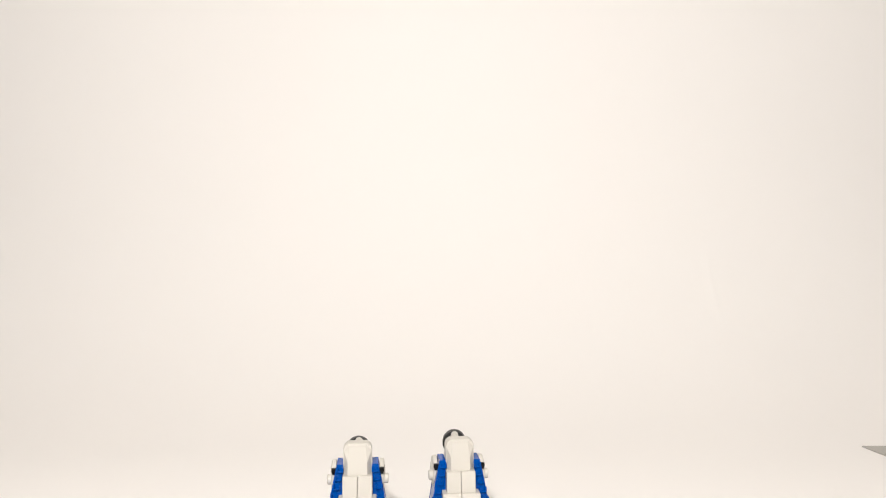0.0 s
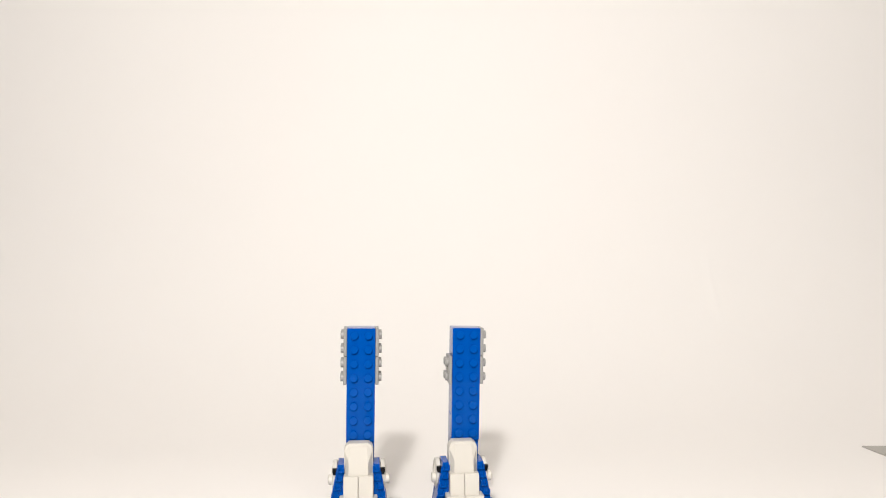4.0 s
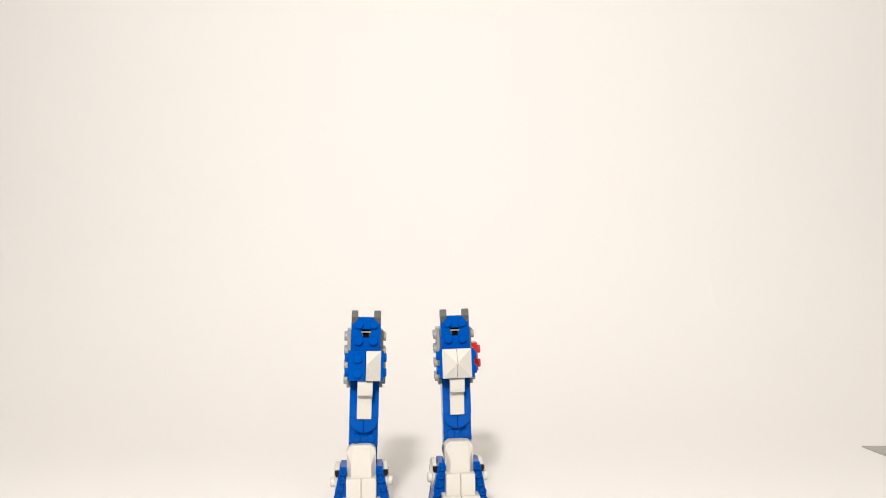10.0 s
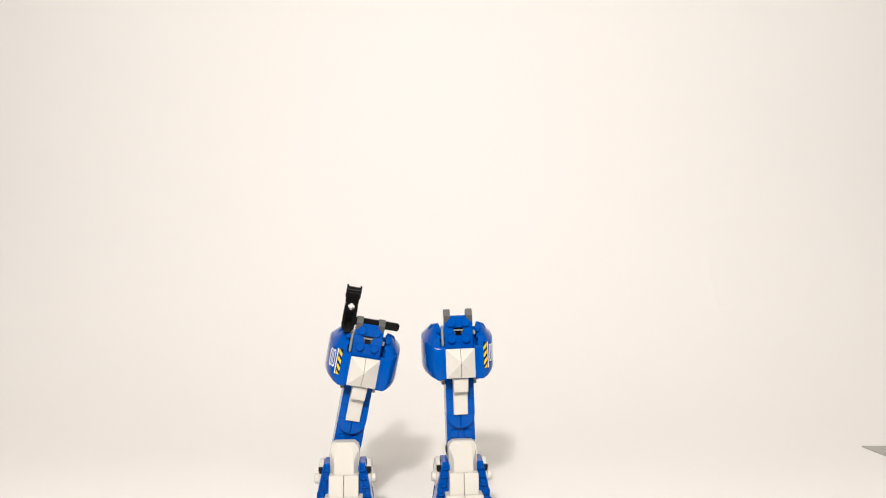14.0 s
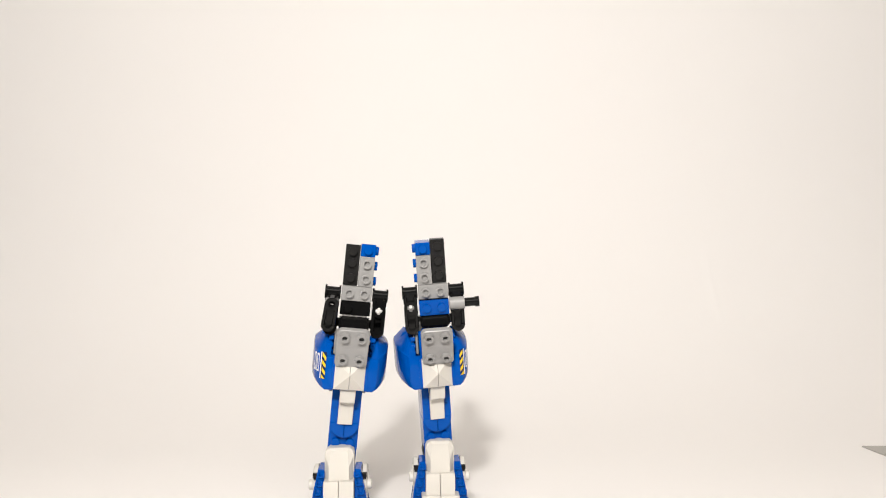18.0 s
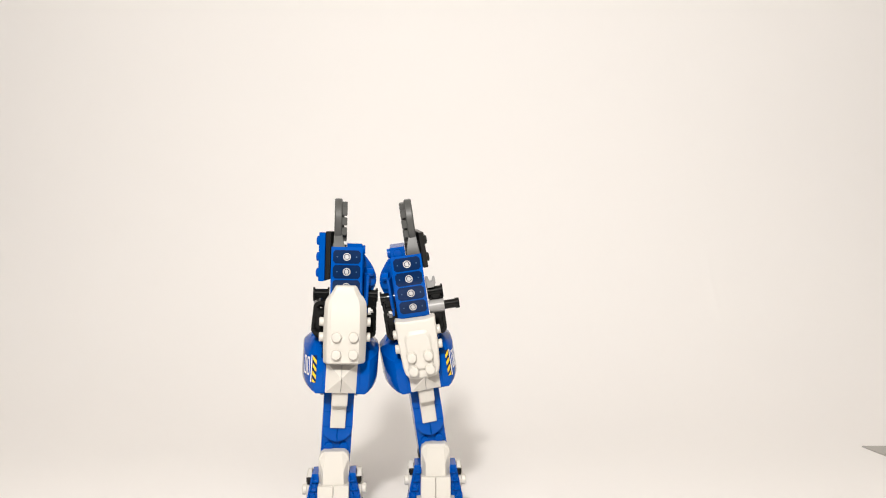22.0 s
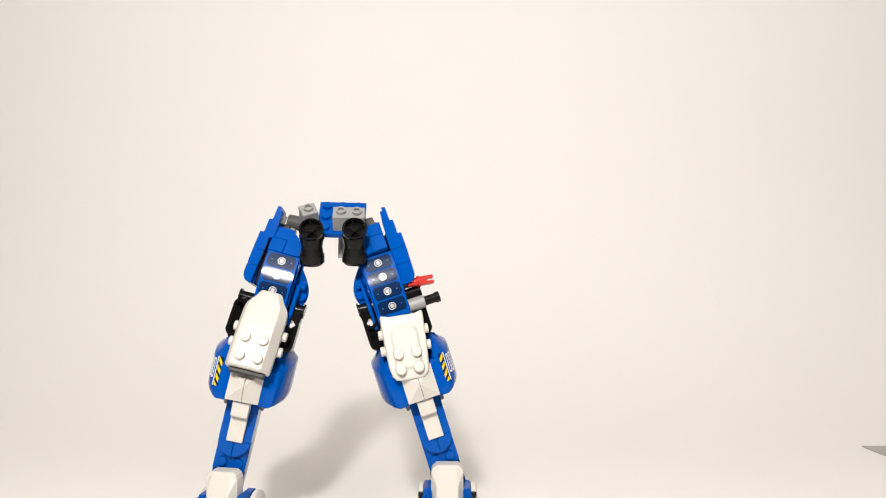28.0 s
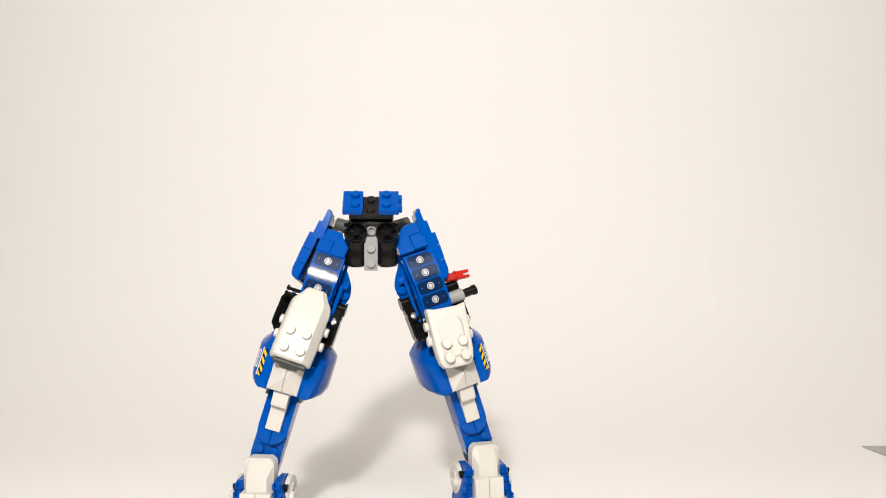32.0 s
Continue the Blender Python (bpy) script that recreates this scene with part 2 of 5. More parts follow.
# ---- the paths of the moving bodies: seconds, then millimetres and degrees ----
PATHS = {
    "footL": [(0, -48.1, 6.5, 0, 0, 0, 5), (0.5, -49.4, 7.2, 0, 0, 0, 6.9), (1, -49.3, 7.2, 0, 0, 0, 6.1), (1.5, -45.7, 9, 0, 0, 0, 4.5), (2, -45.7, 8.5, 0, 0, 0, 4.4), (2.5, -45.3, 5, 0, 0, 0, 4.2), (3, -47.7, 6.2, 0, 0, 0, 6), (3.5, -47.2, 6.2, 0, 0, 0, 5), (4.1, -47.5, 6, 0, 0, 0, 5), (4.6, -47.8, 5.8, 0, 0, 0, 4.9), (5.1, -48.1, 5.7, 0, 0, 0, 4.9), (5.5, -48.4, 5.5, 0, 0, 0, 4.9), (6, -47.4, 3.8, 0, 0, 0, 5.9), (6.5, -42.1, 0.5, 0, 0, 0, 4.5), (7, -46.4, 5, 0, 0, 0, 4.6), (7.5, -46.9, 3.9, 0, 0, 0, 5.9), (8, -47, 2.2, 0, 0, 0, 5.5), (10, -45.6, 2.2, 0, 0, 0, 5.3), (10.5, -44.1, 3.9, 0, 0, 0, 5), (11.5, -49.8, 10.7, 0, 0, 0, 4.5), (12, -51.9, 11.4, 0, 0, 0, 3.1), (13, -53.7, 10.2, 0, 0, 0, 3.9), (14, -55.3, 7.9, 0, 0, 0, 3.2), (14.5, -55.8, 7.8, 0, 0, 0, 2.7), (15.1, -56.4, 6, 0, 0, 0, 2.9), (15.6, -57, 4.1, 0, 0, 0, 3.1), (16.1, -57.6, 2.3, 0, 0, 0, 3.3), (16.5, -58.2, 0.5, 0, 0, 0, 3.5), (17, -56.6, -2.8, 0, 0, 0, 3.1), (18.5, -56.6, -5.5, 0, 0, 0, 4.5), (19, -61.3, -8.3, 0, 0, 0, 5.6), (19.5, -58.5, -8.2, 0, 0, 0, 4.6), (20, -58.4, -8.8, 0, 0, 0, 4.5), (21.5, -57.9, -9.3, 0, 0, 0, 4.6), (22, -58.8, -10.4, 0, 0, 0, 4.8), (22.5, -58.7, -11.4, 0, 0, 0, 4.9), (23, -58.6, -12.5, 0, 0, 0, 4.2), (24.5, -58.1, -12.5, 0, 0, 0, 4), (25, -57, -10.9, 0, 0, 0, 3.2), (25.5, -53.3, -13.5, 0, 0, 0, 3.8), (25.8, -63.1, -20.4, 0, 0, 0, 1.3), (26, -72.8, -27.3, 0, 0, 0, -1.2), (26.2, -82.5, -34.3, 0, 0, 0, -3.7), (26.4, -92.2, -41.2, 0, 0, 0, -6.2), (27.5, -92.2, -41.2, 0, 0, 0, -6.2), (28, -105.9, -46, 0, 0, 0, -9), (28.5, -123.6, -41.7, 0, 0, 0, -10.5), (29, -131.1, -40.2, 0, 0, 0, -11.3), (29.5, -112, -18.7, 0, 0, 0, -8), (30, -113.4, -18.5, 0, 0, 0, -7.2), (30.5, -97.3, -28.8, 0, 0, 0, -7.4), (31, -97.3, -27.1, 0, 0, 0, -6.6), (31.5, -97.3, -26.4, 0, 0, 0, -5.3), (32, -94.3, -22.2, 0, 0, 0, -5.1)],
    "shinL": [(0, -49.5, 4.3, 122.1, -2.1, -1.7, 6.6), (0.5, -50.2, 6.1, 122.1, -2.1, -1.7, 6.6), (1.5, -44.1, 12.2, 119.3, -1.5, 1.4, 5.9), (2, -44.1, 9.6, 120, -0.6, 0.7, 6.5), (2.5, -44.3, 8.8, 119.6, -1.4, 1.5, 6.4), (3, -46.3, 7.8, 119.9, -0.9, 0.3, 6.1), (4.1, -46.3, 7.4, 119.9, -0.9, 0.6, 6.1), (4.6, -46.3, 6.9, 119.9, -1, 0.9, 6.1), (5.1, -46.2, 6.5, 119.9, -1.1, 1.3, 6.1), (5.5, -46.2, 6, 119.9, -1.1, 1.6, 6.1), (6, -45.8, -3.2, 120.7, -0.4, -0.4, 5.3), (6.5, -39.4, 0.2, 119, 0.3, 1, 6.3), (7, -44.3, 3.4, 119.2, -1.4, 0.8, 2.2), (7.5, -44.2, 2.6, 119.5, -2.5, 0.7, 2.1), (8, -44.6, 1, 119.8, -2.7, 0.8, 3.8), (9, -45.2, 1.2, 119.8, -2.8, 0.7, 7.7), (10, -43.2, 1.1, 119.8, -2.3, 1.3, 7.4), (10.5, -41.1, 1.1, 120.3, -2.1, 1.9, 10.7), (11, -41, 0.3, 120.4, -1.3, 1.9, 10.6), (11.5, -48.7, 11.6, 118.1, -0.2, 0.6, 10.8), (12, -44.3, 10.3, 117.5, 1.9, 6, 10.3), (12.5, -46.2, 11.7, 117.4, 0.5, 4.5, 9.5), (13, -46.7, 11.1, 117.5, 1, 5.4, 11), (14, -43.1, 10.3, 115.6, 2.2, 10.3, 9.4), (14.5, -45, 9.3, 115.9, 2.6, 9, 9), (15.1, -46, 5.7, 116.4, 3.1, 8.4, 8.7), (15.6, -47.1, 2, 116.8, 3.6, 7.8, 8.5), (16.1, -48.1, -1.7, 117.3, 4.2, 7.2, 8.2), (16.5, -49.2, -5.3, 117.7, 4.7, 6.7, 8), (17, -49.5, -7.7, 118, 4.2, 5.1, 8), (18.5, -50.2, -10.8, 118.3, 3.7, 4.4, 7.9), (19, -53.4, -7.6, 117.1, 3.3, 6.6, 11.5), (19.5, -53, -12.7, 118.1, 4.2, 3.6, 10), (20.5, -52.9, -12.8, 117.6, 4.2, 3.6, 9.2), (22, -54.1, -14.6, 117.8, 4.2, 3.1, 9.6), (22.5, -55.2, -13.6, 117.5, 3, 2.2, 9.2), (23, -55.7, -16.1, 118.1, 3.5, 1.4, 7.7), (23.5, -55.7, -16.6, 118.2, 3.6, 1.7, 8.4), (24.5, -54.5, -14.6, 118, 1.8, 2.6, 9.2), (25, -55.3, -15, 118.7, 0.5, 0, 10.1), (25.5, -51.1, -16, 119, 0.1, 1.6, 9.1), (25.8, -60.1, -20.2, 118.6, -0.2, 2.9, 8.4), (26, -69.2, -24.5, 118.3, -0.4, 4.2, 7.7), (26.2, -78.3, -28.7, 117.9, -0.7, 5.4, 7), (26.4, -87.4, -33, 117.5, -0.9, 6.7, 6.2), (27.5, -87.4, -33, 117.5, -0.9, 6.7, 6.2), (28, -93.2, -38.6, 116.6, -1.2, 13.3, 6.6), (28.5, -106.1, -40.9, 115.7, -1.1, 16.6, -1.7), (29, -111.5, -42.1, 115.2, -1.3, 18.5, -8), (29.5, -93.4, -15.4, 115.9, -1.8, 17.8, 2), (30, -94.3, -14.9, 115.7, -2.2, 18.1, 1.8), (30.5, -79.7, -21.5, 115.6, -3.8, 16.8, 2.4), (31, -79.5, -20.7, 115.9, -3.6, 16.6, 3), (31.5, -79.6, -18.3, 115.6, -2.9, 17, 2.7), (32, -76.1, -15.3, 115.8, -3.5, 16.9, 2.2)],
    "thighL": [(0, -47.1, 5, 122, 0, -0, 6), (0.5, -47.8, 6.8, 122, 0, -0, 6), (1, -50.2, 6.1, 122.1, -2.1, -1.7, 6.6), (1.5, -44.1, 12.2, 119.3, -1.5, 1.4, 5.9), (2, -44.1, 9.6, 120, -0.6, 0.7, 6.5), (2.5, -44.3, 8.8, 119.6, -1.4, 1.5, 6.4), (3, -46.3, 7.8, 119.9, -0.9, 0.3, 6.1), (4.1, -46.3, 7.4, 119.9, -0.9, 0.6, 6.1), (4.6, -46.3, 6.9, 119.9, -1, 0.9, 6.1), (5.1, -46.2, 6.5, 119.9, -1.1, 1.3, 6.1), (5.5, -46.2, 6, 119.9, -1.1, 1.6, 6.1), (6, -45.8, -3.2, 120.7, -0.4, -0.4, 5.3), (6.5, -39.4, 0.2, 119, 0.3, 1, 6.3), (7, -44.3, 3.4, 119.2, -1.4, 0.8, 2.2), (7.5, -44.2, 2.6, 119.5, -2.5, 0.7, 2.1), (8, -44.6, 1, 119.8, -2.7, 0.8, 3.8), (9, -45.2, 1.2, 119.8, -2.8, 0.7, 7.7), (10, -43.2, 1.1, 119.8, -2.3, 1.3, 7.4), (10.5, -41.1, 1.1, 120.3, -2.1, 1.9, 10.7), (11, -41, 0.3, 120.4, -1.3, 1.9, 10.6), (11.5, -48.7, 11.6, 118.1, -0.2, 0.6, 10.8), (12, -44.3, 10.3, 117.5, 1.9, 6, 10.3), (12.5, -46.2, 11.7, 117.4, 0.5, 4.5, 9.5), (13, -46.7, 11.1, 117.5, 1, 5.4, 11), (14, -43.1, 10.3, 115.6, 2.2, 10.3, 9.4), (14.5, -45, 9.3, 115.9, 2.6, 9, 9), (15.1, -46, 5.6, 116.4, 2.6, 8.4, 8.3), (15.6, -47, 1.8, 116.8, 2.5, 7.8, 7.6), (16.1, -48, -2, 117.2, 2.5, 7.3, 6.9), (16.5, -49, -5.8, 117.7, 2.4, 6.7, 6.2), (17, -49.5, -7.3, 117, 0.5, 5, 6.8), (18, -49.7, -8, 117.2, 0.8, 5.5, 8), (18.5, -51.1, -9.4, 117.8, 1.3, 4.4, 8.8), (19, -53.7, -9.2, 117.5, 1.2, 6, 12.6), (19.5, -54, -11.9, 118, 2.8, 3.9, 11.9), (20, -53.9, -11.2, 117.6, 1.5, 3.5, 11.3), (20.5, -53.8, -11.7, 117.7, 3, 3.5, 10.1), (21.5, -54.4, -10.3, 117.6, 4, 3.3, 10.8), (22, -53, -15.9, 117.3, 2, 1.6, 8.4), (22.5, -54.2, -14.6, 117.8, 4, 1.6, 8.8), (23, -56.4, -16.2, 117.8, 1.9, 2.9, 6.7), (24.5, -54.4, -14.9, 117.5, 1.1, 1.9, 7.6), (25, -54.3, -13.4, 118.2, 2.1, 2.3, 7.3), (25.5, -51.9, -15.2, 118.8, 1.1, 1.9, 6.9), (25.8, -60.8, -20.4, 118, -2.4, 3.7, 6), (26, -69.6, -25.6, 117.2, -5.8, 5.5, 5.2), (26.2, -78.5, -30.8, 116.5, -9.2, 7.2, 4.3), (26.4, -87.3, -36, 115.7, -12.6, 9, 3.4), (27.5, -87.3, -36, 115.7, -12.6, 9, 3.4), (28, -92.3, -39.2, 113.5, -13.6, 14.6, 2.5), (28.5, -107.6, -40.6, 112.4, -13.7, 21.8, -7.7), (29, -113.2, -42.8, 111.6, -15, 22.9, -16.3), (29.5, -94.6, -14.8, 113.4, -14.2, 20.3, -2.0), (30, -94.8, -15.8, 113.2, -14.9, 20.3, -1.8), (30.5, -79.4, -25.2, 113.7, -14.7, 18.6, 1.1), (31, -78.5, -23.5, 113.5, -15, 18.2, 0.4), (31.5, -78.7, -20.7, 113.7, -14.7, 18, 0.2), (32, -75.4, -17.5, 113.9, -14.4, 18.4, 0)],
    "footR": [(0, 8.6, 15.3, 0, 0, 0, 6), (0.5, 8.9, 16.4, 0, 0, 0, 6), (1, 9.2, 14.5, 0, 0, 0, 6), (1.5, 9.2, 14, 0, 0, 0, 6.3), (2, 8.9, 14.5, 0, 0, 0, 6.1), (3.5, 10.2, 12.1, 0, 0, 0, 6.6), (4.1, 10.2, 11.2, 0, 0, 0, 6.8), (4.6, 10.3, 10.3, 0, 0, 0, 6.9), (5.1, 10.3, 9.4, 0, 0, 0, 7.1), (5.5, 10.3, 8.4, 0, 0, 0, 7.3), (6.5, 11.2, 9.5, 0, 0, 0, 7.5), (7, 10.3, 11.2, 0, 0, 0, 7.6), (7.5, 10.3, 10.4, 0, 0, 0, 7.5), (8.5, 9.6, 10.9, 0, 0, 0, 7.2), (9, 10, 11.7, 0, 0, 0, 6.9), (9.5, 10, 10.4, 0, 0, 0, 6.9), (10, 8.1, 11, 0, 0, 0, 6.6), (10.5, 9.6, 8.7, 0, 0, 0, 6.6), (11, 11.7, 10.4, 0, 0, 0, 6.4), (11.5, 11.7, 9.2, 0, 0, 0, 6.1), (12, 11.1, 11, 0, 0, 0, 5.8), (13, 10.3, 12.3, 0, 0, 0, 5.7), (15.1, 7, 12.6, 0, 0, 0, 5.3), (15.6, 3.7, 12.9, 0, 0, 0, 5), (16.1, 0.4, 13.2, 0, 0, 0, 4.6), (16.5, -2.9, 13.5, 0, 0, 0, 4.2), (17.5, -2.7, 12.3, 0, 0, 0, 4.1), (18, -2.3, 11.7, 0, 0, 0, 3.6), (18.5, -1.1, -1, 0, 0, 0, 3.3), (19.5, -2.7, -2.1, 0, 0, 0, 3.3), (20.5, -3.6, -3.7, 0, 0, 0, 2.6), (21, 0.2, 3.6, 0, 0, 0, 2.9), (21.5, -4.6, 7, 0, 0, 0, 2.7), (22, -4.6, 5.3, 0, 0, 0, 2.5), (23.5, -5.1, 1.8, 0, 0, 0, 1.6), (24, -5.3, -2.1, 0, 0, 0, 1.4), (25, -6.8, -5.4, 0, 0, 0, 0.9), (25.8, -7.2, -11.2, 0, 0, 0, 0.8), (26, -7.5, -17, 0, 0, 0, 0.6), (26.2, -7.9, -22.9, 0, 0, 0, 0.5), (26.4, -8.2, -28.7, 0, 0, 0, 0.4), (27.5, -8.2, -28.7, 0, 0, 0, 0.4), (28, 2.1, -34.7, 0, 0, 0, 0.4), (28.5, 6.9, -35.9, 0, 0, 0, 0.2), (29, 8.2, -37.3, 0, 0, 0, 0.2), (29.5, 8.8, -1.9, 0, 0, 0, 4.3), (30, 11.1, -4, 0, 0, 0, 8.5), (30.5, 16.4, -2.4, 0, 0, 0, 10.3), (31, 17.8, -0.5, 0, 0, 0, 12.1), (31.5, 17.3, 1.4, 0, 0, 0, 13.7), (32, 21.3, 3.1, 0, 0, 0, 15.6)],
    "shinR": [(0, 5.7, 16.2, 121.2, 1.7, -2.2, 0), (0.5, 6.2, 18.1, 121.2, 1.7, -2.2, 0.8), (1, 6.6, 16.2, 121.2, 1.7, -2.2, 1.7), (1.5, 6.6, 16.2, 121.2, 1.7, -2.2, 2.5), (2, 13.3, 18.5, 118.8, -2.3, 2.3, 5.2), (2.5, 13.4, 16, 119.1, -2.2, 2.6, 4.2), (3, 13.4, 16.2, 119.1, -2.3, 2.6, 5.1), (3.5, 13.2, 14.4, 119.5, -1.6, 0.8, 5.7), (4.1, 13.7, 13.7, 119.5, -1.5, 1, 6), (4.6, 14.2, 13, 119.4, -1.4, 1.1, 6.4), (5.1, 14.7, 12.4, 119.4, -1.2, 1.3, 6.8), (5.5, 15.1, 11.7, 119.4, -1.1, 1.5, 7.1), (6.5, 15.7, 13.3, 119.2, -2.1, 1.3, 7.4), (7, 14.4, -0, 121.2, 3.4, 1.3, 10.8), (7.5, 9, 0.9, 121.3, 3, -1.6, 0.7), (8, 8.7, 0.9, 121.2, 3.6, -1.9, 2.4), (8.5, 7.8, 1.1, 121.7, 3.6, -1.9, 2.5), (9, 8, 1, 121.2, 3.6, -2.1, 4.1), (9.5, 8.6, 13.5, 118.5, -3.1, -1.3, 2), (10, 6.1, 11.3, 119.9, -1.5, -2, 3.4), (10.5, 7.5, 9.9, 119.3, -2.4, -1.9, 2.6), (11, 9.5, 10.5, 119.6, -1.8, -2.1, 1.3), (11.5, 9.4, 10.4, 119.5, -1.5, -2.1, 2.2), (12, 8.7, 10, 119.9, -1.8, -2, 1.2), (13, 8, 10.5, 120, -1.5, -2.1, 3.6), (15.1, 4.2, 10.3, 119.5, -0.1, -2.6, 4.5), (15.6, 0.5, 10.2, 118.9, 1.2, -3, 4.8), (16.1, -3.1, 10.2, 118.3, 2.5, -3.5, 5.1), (16.5, -6.8, 10.1, 117.7, 3.8, -4, 5.3), (17, -7.3, 10.2, 117.6, 3.9, -4.7, 6.1), (17.5, -6.4, 5.2, 117.8, 5.7, -3.8, 6.9), (18, -6.9, 2.6, 118, 6.2, -4.8, 8.2), (18.5, -6.3, -7.1, 117.8, 5.2, -5.1, 4.1), (19.5, -7.3, -9, 118, 4.5, -4.6, 4.8), (20.5, -7.7, -10.8, 118.4, 4.8, -4, 5.4), (21, -11.1, -5.7, 117.1, 6.4, -10.3, 4), (21.5, -14.9, -1.6, 117, 6.4, -9.1, 6), (22, -15.3, -2.8, 117.1, 5.4, -9.5, 7.4), (23, -15.4, -1.7, 116.8, 5.2, -9.6, 7.6), (23.5, -12.4, -5.3, 117.5, 6.1, -6.6, 4.3), (24, -9.3, -6.3, 118, 3.2, -4, 6.2), (25, -9.3, -9.2, 118.5, 2.5, -2.5, 6), (25.5, -9.9, -9.6, 118.5, 2.5, -3, 7.6), (25.8, -13.3, -14.7, 118.2, 1.9, -5.4, 7.5), (26, -16.7, -19.8, 118, 1.4, -7.8, 7.3), (26.2, -20.1, -25, 117.7, 0.9, -10.2, 7.2), (26.4, -23.5, -30.1, 117.5, 0.4, -12.6, 7), (27.5, -23.5, -30.1, 117.5, 0.4, -12.6, 7), (28, -18.5, -34.1, 115.8, -2.2, -17.5, 6.2), (28.5, -15, -36.1, 114.9, -2.4, -19, 10.3), (29, -15.1, -39.4, 114.7, -2.6, -20.3, 12.2), (29.5, -10.7, -4.2, 116.2, -1.8, -16.6, 9.8), (30, -11.8, -4.9, 114.8, -2.6, -19.4, 10.9), (30.5, -3.5, -7.3, 115.9, 0.7, -18.1, 12.7), (31, -2.7, -3.1, 115.4, -0.1, -18.3, 12.7), (31.5, -2.9, -0.7, 115.4, 0.1, -17.9, 12.6), (32, 1.1, 1, 115.5, -0.4, -18.2, 12.9)],
    "thighR": [(0, 8.9, 15, 122, 0, -0.1, 0), (0.5, 9.4, 16.9, 122, 0, -0.1, 0.8), (1, 6.6, 16.2, 121.2, 1.7, -2.2, 1.7), (1.5, 9.8, 15, 122, 0, -0.1, 2.5), (2, 13.3, 18.5, 118.8, -2.3, 2.3, 5.2), (2.5, 13.4, 16, 119.1, -2.2, 2.6, 4.2), (3, 13.4, 16.2, 119.1, -2.3, 2.6, 5.1), (3.5, 13.2, 14.4, 119.5, -1.6, 0.8, 5.7), (4.1, 13.7, 13.7, 119.5, -1.5, 1, 6), (4.6, 14.2, 13, 119.4, -1.4, 1.1, 6.4), (5.1, 14.7, 12.4, 119.4, -1.2, 1.3, 6.8), (5.5, 15.1, 11.7, 119.4, -1.1, 1.5, 7.1), (6.5, 15.7, 13.3, 119.2, -2.1, 1.3, 7.4), (7, 14.4, -0, 121.2, 3.4, 1.3, 10.8), (7.5, 9, 0.9, 121.3, 3, -1.6, 0.7), (8, 8.7, 0.9, 121.2, 3.6, -1.9, 2.4), (8.5, 7.8, 1.1, 121.7, 3.6, -1.9, 2.5), (9, 8, 1, 121.2, 3.6, -2.1, 4.1), (9.5, 8.6, 13.5, 118.5, -3.1, -1.3, 2), (10, 6.1, 11.3, 119.9, -1.5, -2, 3.4), (10.5, 7.5, 9.9, 119.3, -2.4, -1.9, 2.6), (11, 9.5, 10.5, 119.6, -1.8, -2.1, 1.3), (11.5, 9.4, 10.4, 119.5, -1.5, -2.1, 2.2), (12, 8.7, 10, 119.9, -1.8, -2, 1.2), (13, 8, 10.5, 120, -1.5, -2.1, 3.6), (15.1, 4.7, 10, 119.8, 0.1, -2.4, 3.3), (15.6, 1.6, 9.6, 119.6, 1.7, -2.8, 2.2), (16.1, -1.5, 9.3, 119.4, 3.2, -3.2, 1.2), (16.5, -4.6, 8.9, 119.2, 4.8, -3.6, 0.1), (17.5, -5, 3.3, 118.8, 5.7, -4.2, 3.6), (18, -4.4, 0.7, 119.4, 7.4, -4.2, 2.8), (18.5, -4.5, -6.1, 118.3, 5.3, -3.1, 0.6), (19.5, -5.1, -7.6, 118.4, 4.6, -3.6, -0), (20.5, -6, -10.9, 118.2, 2.4, -3, 1.9), (21, -8.6, -3.2, 117.8, 7.3, -8.9, -1.8), (21.5, -13.5, 1.7, 118.9, 11.6, -8.6, 1.2), (22, -13.9, -5.6, 118.2, 9.6, -8.2, 1.8), (23.5, -11.6, -8.8, 118.6, 7.6, -3.4, 1), (24, -7.8, -9.7, 119.1, 4.8, -1.7, 3), (24.5, -7.7, -9.4, 119.1, 5.4, -1.8, 3), (25, -8.2, -9.8, 119.6, 5.5, -1.6, 3.8), (25.5, -8.2, -10.1, 120.2, 6.9, -1.2, 2.3), (25.8, -12.4, -14.3, 119.4, 2.7, -4.5, 3.7), (26, -16.6, -18.5, 118.6, -1.5, -7.8, 5.2), (26.2, -20.8, -22.8, 117.8, -5.8, -11.1, 6.6), (26.4, -24.9, -27, 116.9, -10, -14.5, 8.1), (27.5, -24.9, -27, 116.9, -10, -14.5, 8.1), (28, -20.3, -31.5, 115.1, -11.9, -17.6, 8.8), (28.5, -16.8, -35.3, 113.8, -13.3, -21.3, 12.3), (29, -16.5, -38.3, 113.3, -13.2, -22.2, 13.6), (29.5, -14.5, -4.9, 115.8, -12.4, -19.8, 15.2), (30, -14.2, -6.3, 115.2, -13.3, -21.2, 14), (30.5, -4.8, -8.5, 116.4, -12.1, -18.6, 17.2), (31, -4.1, -7.5, 116.4, -12.2, -18.9, 17.3), (31.5, -4.8, -8.7, 116.7, -12.6, -18.4, 17.6), (32, -0.6, -4.1, 116.7, -12.1, -18.7, 17)],
